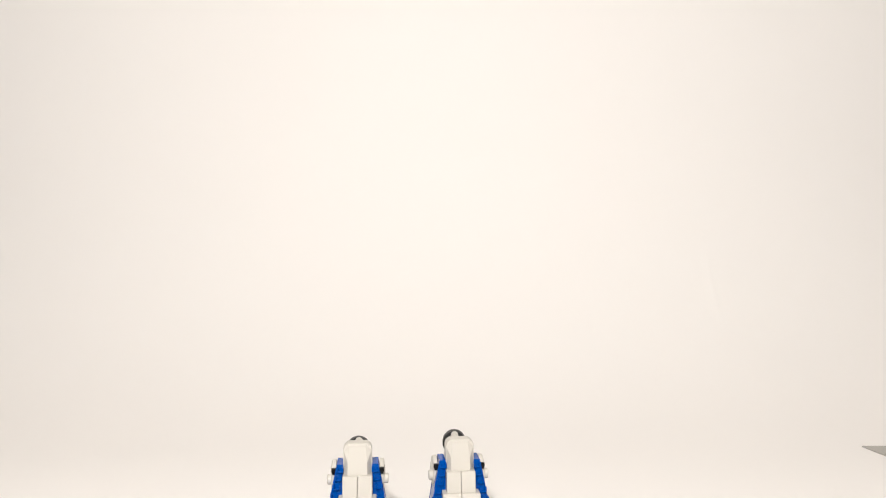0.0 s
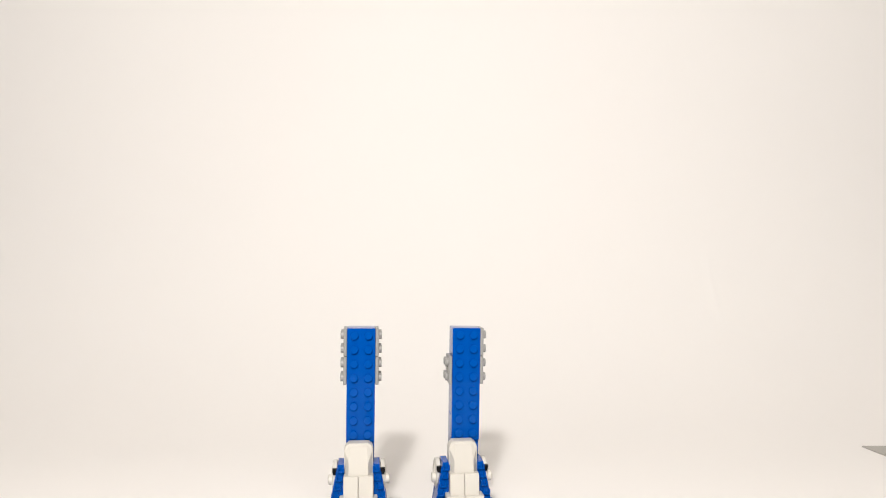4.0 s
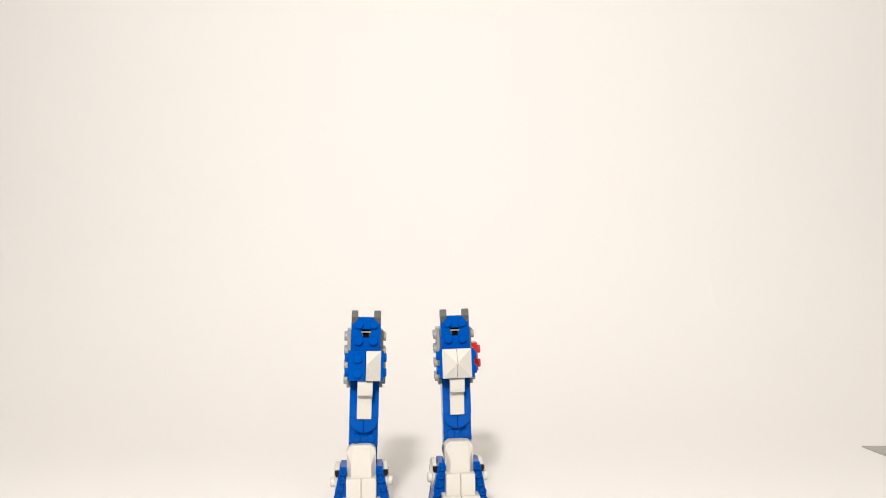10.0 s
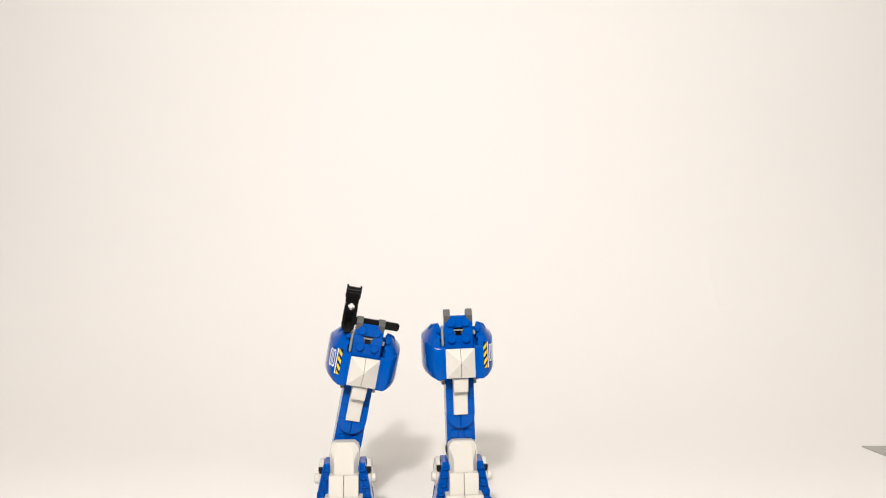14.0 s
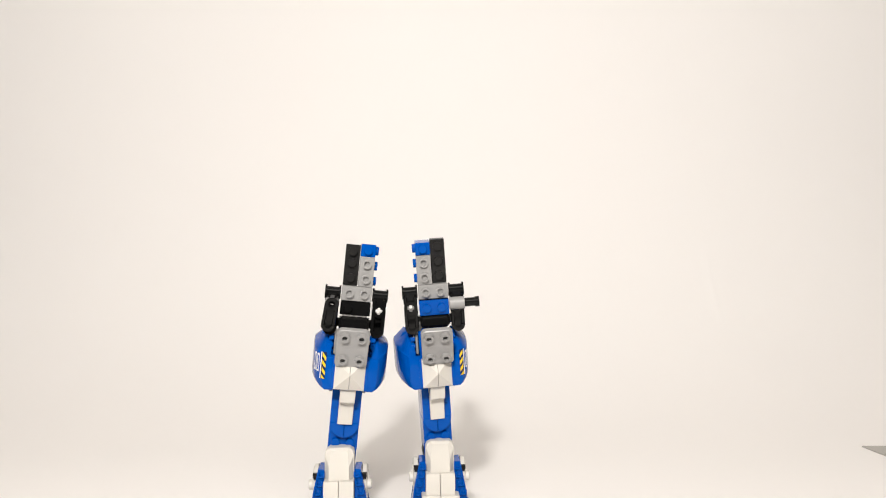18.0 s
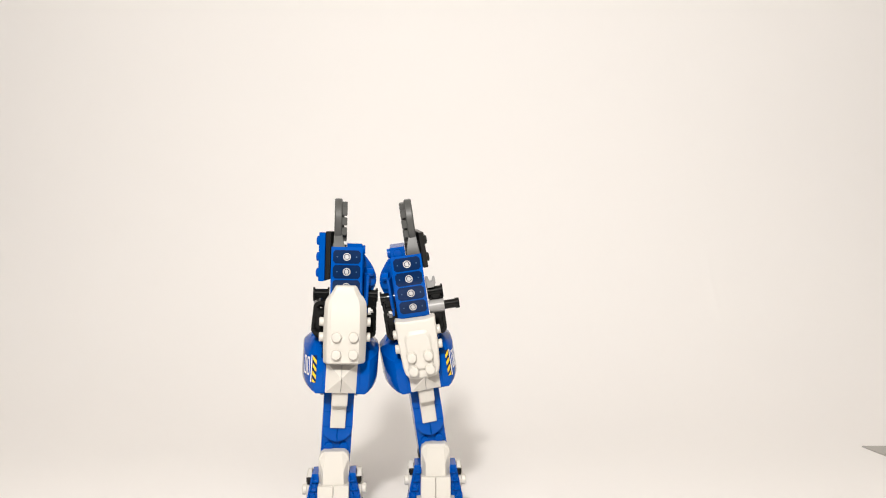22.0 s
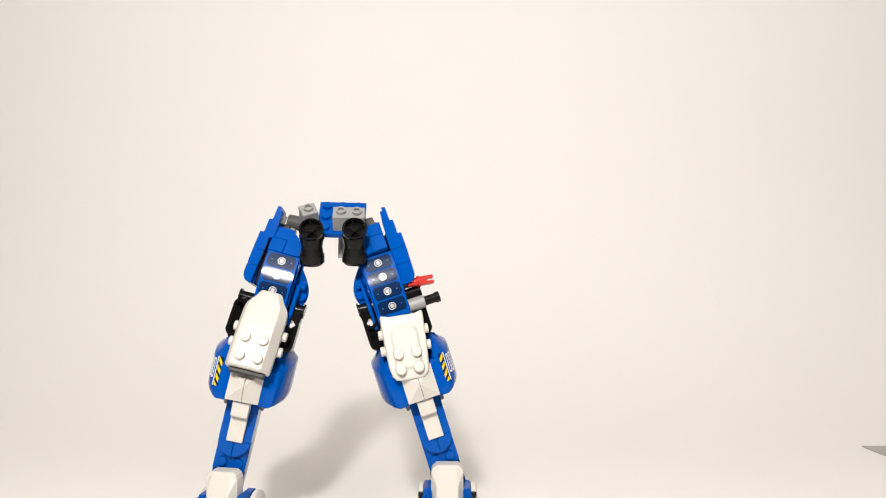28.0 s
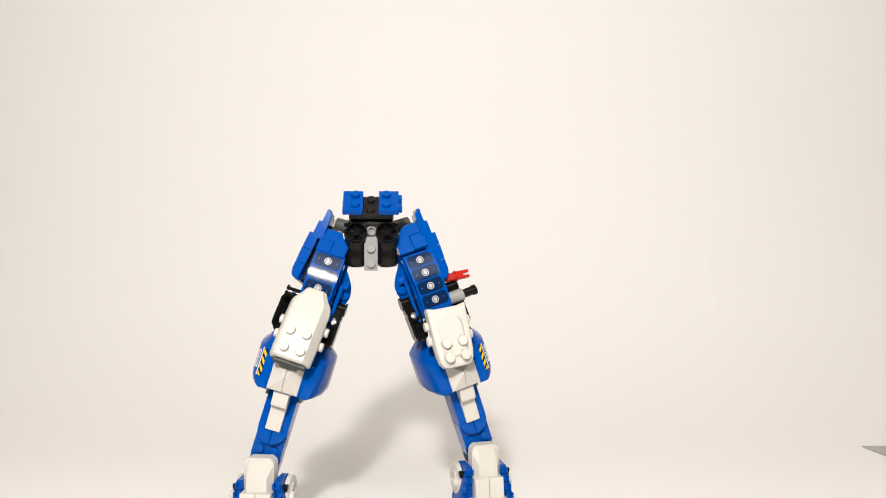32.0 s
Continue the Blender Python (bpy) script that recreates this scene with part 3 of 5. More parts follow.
    "hips": [(26.8, -53.8, -27.4, 185.9, -45.1, 7.3, 4.1), (27.5, -53.8, -27.4, 185.9, -45.1, 7.3, 4.1), (28, -52, -31.3, 181.2, -45.1, 1.4, 3.6), (28.5, -56, -34.1, 177.2, -45, -0, 4.1), (29, -58.7, -36.9, 176.2, -45, -0.1, 4.1), (29.5, -53.7, -3.1, 181.1, -42.2, -3.3, 3.9), (30, -53.3, -2.3, 180.5, -43.8, -0.3, 2.6), (30.5, -43.2, -11.7, 181.1, -45.6, -0.1, 4.8), (31, -42.7, -7.6, 181.3, -45, -0.1, 4.6), (31.5, -43.5, -3.5, 181.2, -46.4, 0.3, 4.7), (32, -39.5, -1.2, 181, -46.7, -0.1, 3.9)],
}


def held(rows):
    """Rows that rest on each pose and change it quickly, as a thing moved by stop motion does."""
    out = []
    for i, (t, *p) in enumerate(rows):
        m = pose(p[0] * MM, p[1] * MM, p[2] * MM, *p[3:])
        start = 0.0 if i == 0 else max(t - 0.2, 0)
        end = 32.0 if i == len(rows) - 1 else rows[i + 1][0] - 0.3
        out.append((start, m))
        if end > start + 0.05:
            out.append((end, m))
    return out


def at_time(rows, t):
    best = rows[0][1]
    for when, m in rows:
        if when <= t + 1e-6:
            best = m
    return best


MOVES = []   # thing, rows
TRAY = []    # where loose pieces wait on the table


def tray_spot():
    i = len(TRAY)
    TRAY.append(i)
    return Vector((-0.215 + 0.031 * (i % 15), -0.118 - 0.026 * (i // 15), 0))


def piece(shape, name, mat, parent, path, since, label="", turn=None, crisp=28, before=None):
    """A piece that lies on the table until it is set on its body, at since seconds. turn: its set pose in the body."""
    bm = shape.bm
    lo = [min(v.co[k] for v in bm.verts) for k in range(3)]
    hi = [max(v.co[k] for v in bm.verts) for k in range(3)]
    c = [(a + b) / 2 for a, b in zip(lo, hi)]
    ob = finish(shape, name, mat, c, crisp)
    ob.parent = parent
    if label:
        tagged(ob, label)
    home = (turn or Matrix()) @ Matrix.Translation(Vector(c) * MM)
    if since <= 0:
        ob.matrix_basis = home
        return ob
    step, since = 1 / FPS, round(since * FPS) / FPS
    rest = Matrix.Translation(tray_spot() + Vector((0, 0, (hi[2] - lo[2]) / 2 * MM)))
    rows = []
    for t, m in path:
        if t < since - 1.5 * step:
            rows.append((t, m.inverted() @ rest))
    rows.append((since - step, at_time(path, since - step).inverted() @ rest))
    if before:
        # it first sits elsewhere, until then; a list holds several seats
        at = since
        for then, m in before if isinstance(before, list) else [before]:
            then = round(then * FPS) / FPS
            rows += [(at, m), (then - step, m)]
            at = then
        rows += [(at, home), (32.0, home)]
    else:
        rows += [(since, home), (32.0, home)]
    MOVES.append((ob, rows))
    return ob


# ---- the setting ----


def sweep():
    """White paper that lies on the table and rises behind in one wide curve."""
    s = Shape()
    # the bend tightens and eases again, so that no edge shows
    line, y, z, n, length = [(-640.0, 0.0), (-300.0, 0.0), (0.0, 0.0)], 150.0, 0.0, 56, 610.0
    for k in range(n):
        line.append((y, z))
        f = (k + 0.5) / n
        a = math.pi / 2 * f * f * (3 - 2 * f)
        y, z = y + length / n * math.cos(a), z + length / n * math.sin(a)
    r = z
    line += [(y, z), (y, 500.0), (y, 900.0), (y, 1300.0)]
    back = [(y + 0.4 * min(1, z / r), z - 0.4 * max(0, 1 - z / r)) for y, z in line]
    loops = []
    across = sorted([-760 + 1520 * k / 60 for k in range(61)] + [296.5 + 2 * k for k in range(24)])
    for x in across:
        def dent(z):
            # slow waves in the hanging part, and one soft short crease
            waves = (0.5 * math.sin(x / 170.0) + 0.1 * math.sin(x / 71.0 + 1.0)) * min(1, z / 300)
            fade = max(0.0, 1 - abs(z - 120) / 70)
            return waves - 1.1 * fade * math.exp(-((x - 319 + 0.03 * (120 - z)) / 5.0) ** 2)
        loops.append([(x, y + dent(z), z) for y, z in line + back[::-1]])
    s.loft(loops)
    return tagged(finish(s, "backdrop_paper", PAPER), "wide white paper backdrop curving up from the table", "backdrop", kind="structure")


sweep()
tagged(finish(Shape().prism([(348, 202), (640, 203), (640, 20), (373, 20)], "z", 0.2, 1.4, bevel=0.2), "grey_card", TABLE, (450, 160, 0)),
       "thin grey card lying on the white paper", "card").location = (0.450, 0.160, 0.0)


def slab(name, x0, x1, y0, y1, z0, z1, mat, label, category):
    s = Shape().box(x0, x1, y0, y1, z0, z1, bevel=2)
    return tagged(finish(s, name, mat), label, category, kind="structure")


# unseen room shell, added to shape bounced light and reflections
slab("wall_north", -1600, 1600, 526, 626, -752, 1850, PLASTER, "plain white painted wall behind the paper", "wall")
slab("wall_south", -1600, 1600, -2700, -2600, -752, 1850, DARK_WALL, "unseen dark brown wall added behind the camera", "wall")
slab("wall_west", -1700, -1602, -2598, 525, -752, 1850, DARK_WALL, "unseen dark brown side wall added to limit reflections", "wall")
slab("wall_east", 1602, 1700, -2598, 525, -752, 1850, DARK_WALL, "unseen dark brown side wall added to limit reflections", "wall")
slab("ceiling", -1598, 1598, -2598, 525, 1750, 1850, PLASTER, "unseen white ceiling added to bounce light", "ceiling")
slab("floor", -1598, 1598, -2598, 525, -850, -750, FLOORING, "brown wooden floor", "floor")


def table():
    top = new("table")
    tagged(top, "table with a grey top under white paper", "table")
    top.matrix_basis = pose(0, -0.22, -0.75)
    for name, b in (("tabletop", (-760, 760, -640, 515, -26, -0.6)),):
        ob = finish(Shape().box(*b, bevel=1.5), name, TABLE, (0, -220, -750))
        ob.parent = top
    for x in (-700, 700):
        for y in (-580, 460):
            ob = finish(Shape().box(x - 25, x + 25, y - 25, y + 25, -749, -26.5, bevel=2), "leg", TABLE, (0, -220, -750))
            ob.parent = top


table()

# ---- the robot legs ----


def box_with_studs(x0, x1, y0, y1, z0, z1, spots, face="y", sign=-1, hollow=False):
    s = Shape().box(x0, x1, y0, y1, z0, z1)
    at = {("y", -1): y0, ("y", 1): y1, ("x", -1): x0, ("x", 1): x1, ("z", 1): z1}[(face, sign)]
    return s.studs(spots, face, sign, at, hollow)


def cowl_plan(u, wide, front, start=8.2):
    """The cowl's outline from above, u from 0 at the knee to 1 at the back: a flat front, then a round turn to the side."""
    flat = 0.2
    if u < flat:
        return (start + (12.6 - start) * u / flat, front)
    a = (u - flat) / (1 - flat) * math.pi / 2
    x0, back = min(12.6, wide - 0.5), 9.0
    return (x0 + (wide - x0) * math.sin(a), back + (front - back) * math.cos(a) ** 0.9 if a < 1.57 else back)


def cowl(o):
    """A hollow shell, a quarter round in plan, with a slanted top and a rounded lower edge; o: the side to which it bulges."""
    s = Shape()
    steps = [0, 0.2] + [0.2 + 0.8 * k / 7 for k in range(1, 8)]
    # height, how much higher it lies at the side, reach to the side, front edge
    levels = ((1.8, 0.6, 13.8, -3.6), (-8.9, 5.6, 20.0, -13.8), (-9.0, 5.6, 20.0, -13.9), (-9.8, 5.8, 20.3, -15.2), (-10.6, 5.6, 20.5, -15.5), (-19.5, 0.0, 20.5, -15.5), (-22.6, 0.4, 20.2, -15.5), (-25.0, 1.0, 19.2, -15.4), (-26.6, 1.6, 17.6, -15.1), (-27.2, 2.0, 15.8, -14.8))
    loops = []
    for inset in (0.0, 1.2):
        for z, lift, wide, front in (levels if inset == 0 else levels[::-1]):
            loop = []
            for u in steps:
                x, y = cowl_plan(u, wide - inset, front + inset, 10.7 if z > -8.95 else 8.2)
                loop.append((o * x, y, z + lift * max(0.0, u - 0.2) / 0.8))
            loop.append((loop[-1][0], 13.0, loop[-1][2]))
            loops.append(loop)
    return s.loft(loops, close=False)


def cowl_sticker(o, parent, path, since):
    """Dark sticker with slanting yellow bars, a white bar and two white rings, wrapped on the outer shell."""
    def at(u, z, lift):
        x, y = cowl_plan(u, 20.5 + lift, -15.5 - lift)
        return (o * x, y, z)

    def patch(name, mat, outline, lift, label=""):
        s = Shape()
        cols = []
        for (u, zt, zb) in outline:
            cols.append([at(u, zb, lift), at(u, zt, lift), at(u, zt, lift - 0.12), at(u, zb, lift - 0.12)])
        s.loft(cols)
        return piece(s, name, mat, parent, path, since, label)
    patch("sticker", NAVY, [(0.22 + 0.045 * k, -7.2, -21.4) for k in range(5)], 0.15, "dark blue striped sticker")
    for k in range(4):
        zt = -7.4 - 3.9 * k
        patch("sticker_stripe", YELLOW, [(0.225 + 0.04 * j, zt - 0.8 * (3 - j), zt - 2.0 - 0.8 * (3 - j) if k < 3 else max(zt - 2 - 0.8 * (3 - j), -21.3)) for j in range(4)], 0.26)
    patch("sticker_line", PRINT, [(0.37, -7.2, -21.4), (0.385, -7.2, -21.4), (0.40, -7.2, -21.4)], 0.26)
    for u0 in (0.45, 0.57):
        for du, zt, zb in ((0.0, -9.4, -17.8), (0.07, -9.4, -17.8)):
            patch("digit_stroke", PRINT, [(u0 + du, zt, zb), (u0 + du + 0.011, zt, zb), (u0 + du + 0.022, zt, zb)], 0.26)
        for zt in (-8.6, -17.2):
            patch("digit_stroke", PRINT, [(u0 + 0.01 + 0.036 * j, zt, zt - 1.0) for j in range(3)], 0.26)


def pill(s, x, low, high, y0, y1, r=3.7):
    """A long rounded link seen from the front: a through hole at its top, a slot closed at the back below."""
    def moon(a0, a1, zc, r0):
        arc = [a0 + (a1 - a0) * k / 10 for k in range(11)]
        return [(x + r * math.cos(a), zc + r * math.sin(a)) for a in arc] + [(x + r0 * math.cos(a), zc + r0 * math.sin(a)) for a in arc[::-1]]
    zb, zt = low + r, high - r
    s.prism(moon(math.pi, math.tau, zb, r * 0.5), "y", y0, y1)
    for e in (-1, 1):
        a, b = sorted((x + e * r * 0.5, x + e * r))
        s.box(a, b, y0, y1, zb - 0.05, zt + 0.3, bevel=0.35)
    s.ring((x, y1, zt), (0, -1, 0), r * 0.5, r, y1 - y0 + 0.2, 28)
    back = [(x + (r - 0.4) * math.cos(a), zb + (r - 0.4) * math.sin(a)) for a in [math.pi + k * math.pi / 10 for k in range(11)]]
    # four small corners leave a cross-shaped hole
    for a in (0.785, 2.356, 3.927, 5.498):
        cx, cz = x + r * 0.5 * math.cos(a), zt + r * 0.5 * math.sin(a)
        s.box(cx - 0.5, cx + 0.5, y0 + 0.5, y1 - 0.4, cz - 0.5, cz + 0.5, bevel=0.15)
    s.ring((x, y0 + 0.2, zt), (0, -1, 0), r * 0.62, r * 0.9, 0.7, 28)
    return s.prism(back + [(x + r - 0.4, zt - r * 0.9), (x - r + 0.4, zt - r * 0.9)], "y", y0 + 2.2, y1 - 0.3)


def link(x, o):
    """A black connector on the knee bar: a slotted link with a crosswise sleeve on top."""
    s = pill(Shape(), x, 1.4, 19.6, -10.4, -2.2)
    for e in (-1, 1):
        s.box(x + e * 2.7 - 1.0, x + e * 2.7 + 1.0, -9.6, -2.4, 17.4, 22.0, bevel=0.5)
    s.box(x - 3.0, x + 3.0, -8.8, -3.0, 17.8, 23.4, bevel=0.5)
    s.tube((x - 4.2, -6, 24.0), (x + 4.2, -6, 24.0), 2.8)
    for e in (-4.2, 3.2):
        s.ring((x + e, -6, 24.0), (1, 0, 0), 2.2, 3.7, 1.0)
    return s


def claw(x):
    """A dark hinge arm that ends in a round, toothed disc seen on edge."""
    s = Shape()
    levels = ((28, -3.8, 3.8, -12.2, 3), (43, -3.8, 3.8, -11.8, 4), (46, -3.7, 3.5, -11.4, 4.4), (49, -3.3, 3.0, -10.6, 5), (52, -2.4, 2.7, -9.4, 5.4), (56, -1.4, 2.6, -7.6, 5))
    s.loft([[(x + a, c, z), (x + b, c, z), (x + b, d, z), (x + a, d, z)] for z, a, b, c, d in levels])
    disc = [(-1 + 9.2 * math.cos(a), 62.4 + 12.2 * math.sin(a)) for a in [k * math.tau / 28 for k in range(28)]]
    s.prism(disc, "x", x - 1.4, x + 2.6, bevel=0.6)
    for k in range(10):
        a = k * math.tau / 10
        s.box(x - 4.0, x - 1.2, -1 + 6.6 * math.cos(a) - 2.1, -1 + 6.6 * math.cos(a) + 2.1, 62.4 + 8.8 * math.sin(a) - 2.1, 62.4 + 8.8 * math.sin(a) + 2.1, bevel=0.3)
    s.ring((x - 2.6, -1, 62.4), (1, 0, 0), 2.5, 5.6, 1.4)
    return s


def mirrored(s, o):
    if o < 0:
        bmesh.ops.scale(s.bm, vec=(-1, 1, 1), verts=s.bm.verts)
        bmesh.ops.reverse_faces(s.bm, faces=s.bm.faces)
    return s


def rounded(x0, x1, z0, z1, r, n=4):
    """The outline of a rectangle with round corners."""
    out = []
    for cx, cz, a0 in ((x1 - r, z1 - r, 0), (x0 + r, z1 - r, 1), (x0 + r, z0 + r, 2), (x1 - r, z0 + r, 3)):
        for k in range(n + 1):
            a = (a0 + k / n) * math.pi / 2
            out.append((cx + r * math.cos(a), cz + r * math.sin(a)))
    return out


def dome_stud(s, x, y, z, r, h):
    """A stud with a softened rim that stands out to the front."""
    s.tube((x, y + 0.3, z), (x, y - h + 0.5, z), r, r * 0.97, 24)
    s.tube((x, y - h + 0.5, z), (x, y - h + 0.12, z), r * 0.97, r * 0.88, 24)
    return s.tube((x, y - h + 0.12, z), (x, y - h, z), r * 0.88, r * 0.7, 24)


def knee_pad_upright():
    """The tall white knee cover with a narrow top, a raised face and four studs on a rounded square near its foot."""
    s = Shape()
    # half width and how far the face stands out, from the foot up
    rows = ((-11.3, 10.3, 23.6), (-10.4, 11.0, 24.8), (-2.0, 11.2, 25.3), (8.5, 11.2, 25.2), (13.6, 11.1, 24.4), (17.2, 11.0, 23.6), (19.4, 10.8, 23.1),
            (21.2, 10.3, 22.7), (22.8, 9.2, 22.4), (24.4, 7.8, 22.1), (26.4, 6.6, 21.7), (28.0, 5.8, 21.2), (28.8, 5.0, 20.4))
    loops = []
    for z, w, out in rows:
        loop = [(-w, -15.5, z)]
        for u in (-1.0, -0.98, -0.92, -0.82, -0.66, -0.4, 0.0, 0.4, 0.66, 0.74, 0.9, 0.985, 1.0):
            # a soft left edge, a planed facet to the right
            f = max(0.0, (abs(u) - 0.66) / 0.34) ** (2.2 if u < 0 else 1.1)
            loop.append((u * w, -out + f * (out - 19.6), z))
        loops.append(loop + [(w, -15.5, z)])
    s.loft(loops)
    for x in (-4.4, 4.4):
        for z in (-6.0, 3.0):
            dome_stud(s, x, -25.2, z, 2.6, 2.2)
    for x in (-1, 1):
        for z in (1.5, 9.5):
            s.tube((x * 10.8, -15.0, z), (x * 13.2, -15.0, z), 2.4).tube((x * 13.2, -15.0, z), (x * 13.5, -15.0, z), 2.4, 2.0)
    bmesh.ops.transform(s.bm, matrix=Matrix.Translation((0, 0, 1.4)) @ Matrix.Diagonal((0.97, 1, 0.985, 1)), verts=s.bm.verts)
    return s


def knee_pad_tilted():
    """The same kind of cover turned over: broad top, a soft raised panel and four rounded knobs at its foot."""
    s = Shape()

    def loop(k, y):
        half = ((4.5, -19.2), (7.6, -18.6), (9.4, -16.4), (10.3, -12.6), (10.9, -3), (11.3, 9.8), (11.3, 12.6), (10.7, 13.4), (6.6, 12.4))
        out = [(x, z) for x, z in half] + [(-x, z) for x, z in half[::-1]]
        return [(x * k, y, -3 + (z + 3) * k) for x, z in out]
    s.loft([loop(1.0, -15.5), loop(1.0, -20.6), loop(0.985, -21.8), loop(0.93, -22.4), loop(0.8, -22.7)])
    panel = [(7.4, -15.0), (7.7, 3.4), (6.4, 6.4), (4.6, 7.6), (-4.6, 7.6), (-6.4, 6.4), (-7.7, 3.4), (-7.4, -15.0)]
    s.loft([[(x * k, y, -4.2 + (z + 4.2) * k) for x, z in panel] for k, y in ((1.0, -22.3), (0.84, -23.8), (0.81, -24.0))])
    for x in (-4.6, 4.6):
        for z in (-6.4, -13.8):
            s.tube((x, -21.6, z + 0.6), (x, -24.6, z + 0.2), 3.2, 2.8, 24)
            dome_stud(s, x, -24.4, z, 2.75, 1.9)
    for x in (-1, 1):
        for z in (-3.5, 4.5):
            s.tube((x * 10.4, -16.0, z), (x * 13.0, -16.0, z), 2.4).tube((x * 13.0, -16.0, z), (x * 13.3, -16.0, z), 2.4, 2.0)
    bmesh.ops.transform(s.bm, matrix=Matrix.Translation((0, 0, 1.4)) @ Matrix.Diagonal((0.94, 1, 1, 1)), verts=s.bm.verts)
    return s


def foot(leg, o):
    """The foot with its white ankle cover, blue side plates and white hubs; its lower part stays near the table."""
    def add(s, name, mat, label="", crisp=28):
        ob = finish(s, name, mat, crisp=crisp)
        ob.parent = leg
        if label:
            tagged(ob, label)
    s = Shape()
    edge = ((-8, 30), (8, 30), (8, 53.8), (7.4, 55.6), (5.4, 57.2), (-5.4, 57.2), (-7.4, 55.6), (-8, 53.8))
    s.loft([[(x * k, y, z if z < 40 else 40 + (z - 40) * k) for x, z in edge] for y, k in ((-1.5, 1.0), (-8.0, 1.0), (-8.6, 0.975))])
    s.loft([[(-7.7, -8.4, 30.2), (7.7, -8.4, 30.2), (7.7, -8.4, 53.4), (5.2, -8.4, 56.7), (-5.2, -8.4, 56.7), (-7.7, -8.4, 53.4)],
            [(-5.6, -12.8, 30.6), (5.6, -12.8, 30.6), (5.3, -12.6, 47.4), (4.4, -9.2, 55.8), (-4.4, -9.2, 55.8), (-5.3, -12.6, 47.4)]])
    add(s, "ankle_cover", WHITE, "white faceted ankle cover", 12)
    for x0, x1 in ((-8.1, -0.12), (0.12, 8.1)):
        add(Shape().prism([(-4, 14), (-17.4, 14), (-15.4, 36), (-14.6, 40.6), (-4, 40.6)], "x", x0, x1, bevel=0.3), "slope_brick", WHITE, "white sloped brick")
    for x in (-1, 1):
        # blue side plate, leaning out towards the foot, with clips
        s = Shape()
        s.loft([[(x * (a + w * b), y, z) for a, b, y, z in ((8.1, 3.4, -8.6, 45.6), (8.2, 6.0, -10.0, 33), (8.4, 9.0, -11, 12), (8.4, 9.0, 5, 12), (8.2, 6.0, 6, 33), (8.1, 3.4, 5, 45.6))] for w in (0.0, 1.0)])
        for z, a, y in ((43.2, 9.8, -9.0), (38.8, 10.6, -9.6), (34.2, 11.6, -10.2), (29.4, 12.8, -10.6), (24.2, 14.0, -10.9)):
            for e in (-1.5, 1.5):
                s.box(x * a + e - 0.55, x * a + e + 0.55, y - 2.2, y + 1, z - 1.5, z + 1.5, bevel=0.3)
            s.box(x * a - 2.0, x * a + 2.0, y - 1.6, y + 1, z - 1.9, z - 0.9, bevel=0.3)
        s.box(x * 9.6 - 0.8, x * 9.6 + 0.8, -4, 9, 20, 43.0, bevel=0.3)
        add(s, "ankle_side", BLUE, "blue ribbed ankle side plate")
        s = Shape().tube((x * 12.2, 3, 36.6), (x * 14.4, 3, 36.6), 8.8, 8.6, 28).tube((x * 14.4, 3, 36.6), (x * 14.9, 3, 36.6), 8.6, 7.6, 28)
        s.ring((x * 14.8, 3, 36.6), (x, 0, 0), 3.6, 5.0, 0.6, 28)
        s.tube((x * 14.6, -2, 35.6), (x * 16.8, -2, 35.6), 2.8).tube((x * 16.8, -2, 35.6), (x * 17.2, -2, 35.6), 2.8, 2.3)
        add(s, "ankle_hub", WHITE, "white round ankle hub")
        add(Shape().tube((x * 11.4, -5.4, 41.6), (x * 14.6, -5.4, 41.6), 1.3).box(x * 13.0 - 1.3, x * 13.0 + 1.3, -6.8, -4.2, 39.4, 42.8, bevel=0.3), "ankle_pin", BLACK, "dark pin")
    # sole
    s = Shape().prism([(-42, 0), (26, 0), (26, 10), (8, 14), (-16, 14), (-40, 6)], "x", -15, 15, bevel=0.8)
    add(s, "sole", BLUE, "blue brick-built sole")
    for x in (-1, 1):
        add(Shape().prism([(-6, 8), (-23.6, 8), (-18.4, 29.4), (-6, 29.4)], "x", min(x * 0.15, x * 10.4), max(x * 0.15, x * 10.4), bevel=0.4), "toe_slope", WHITE, "white toe slope under the ankle bricks")
    add(Shape().prism([(-38, 6.5), (-17, 14.2), (-17, 17), (-36, 10)], "x", -11, 11, bevel=0.6), "toe_cover", WHITE, "white toe cover")
    add(Shape().box(-6, 6, -3, 8, 13, 34, bevel=0.8), "ankle_joint", BLACK, "black ankle joint")


def body(shape, name, mat, leg, leg_path, path, label):
    """A part that carries pieces and moves on its leg along a path of its own."""
    ob = finish(shape, name, mat)
    ob.parent = leg
    tagged(ob, label)
    times = sorted({round(t, 3) for t, _ in path} | {round(t, 3) for t, _ in leg_path})
    MOVES.append((ob, [(t, at_time(leg_path, t).inverted() @ at_time(path, t)) for t in times]))
    return ob


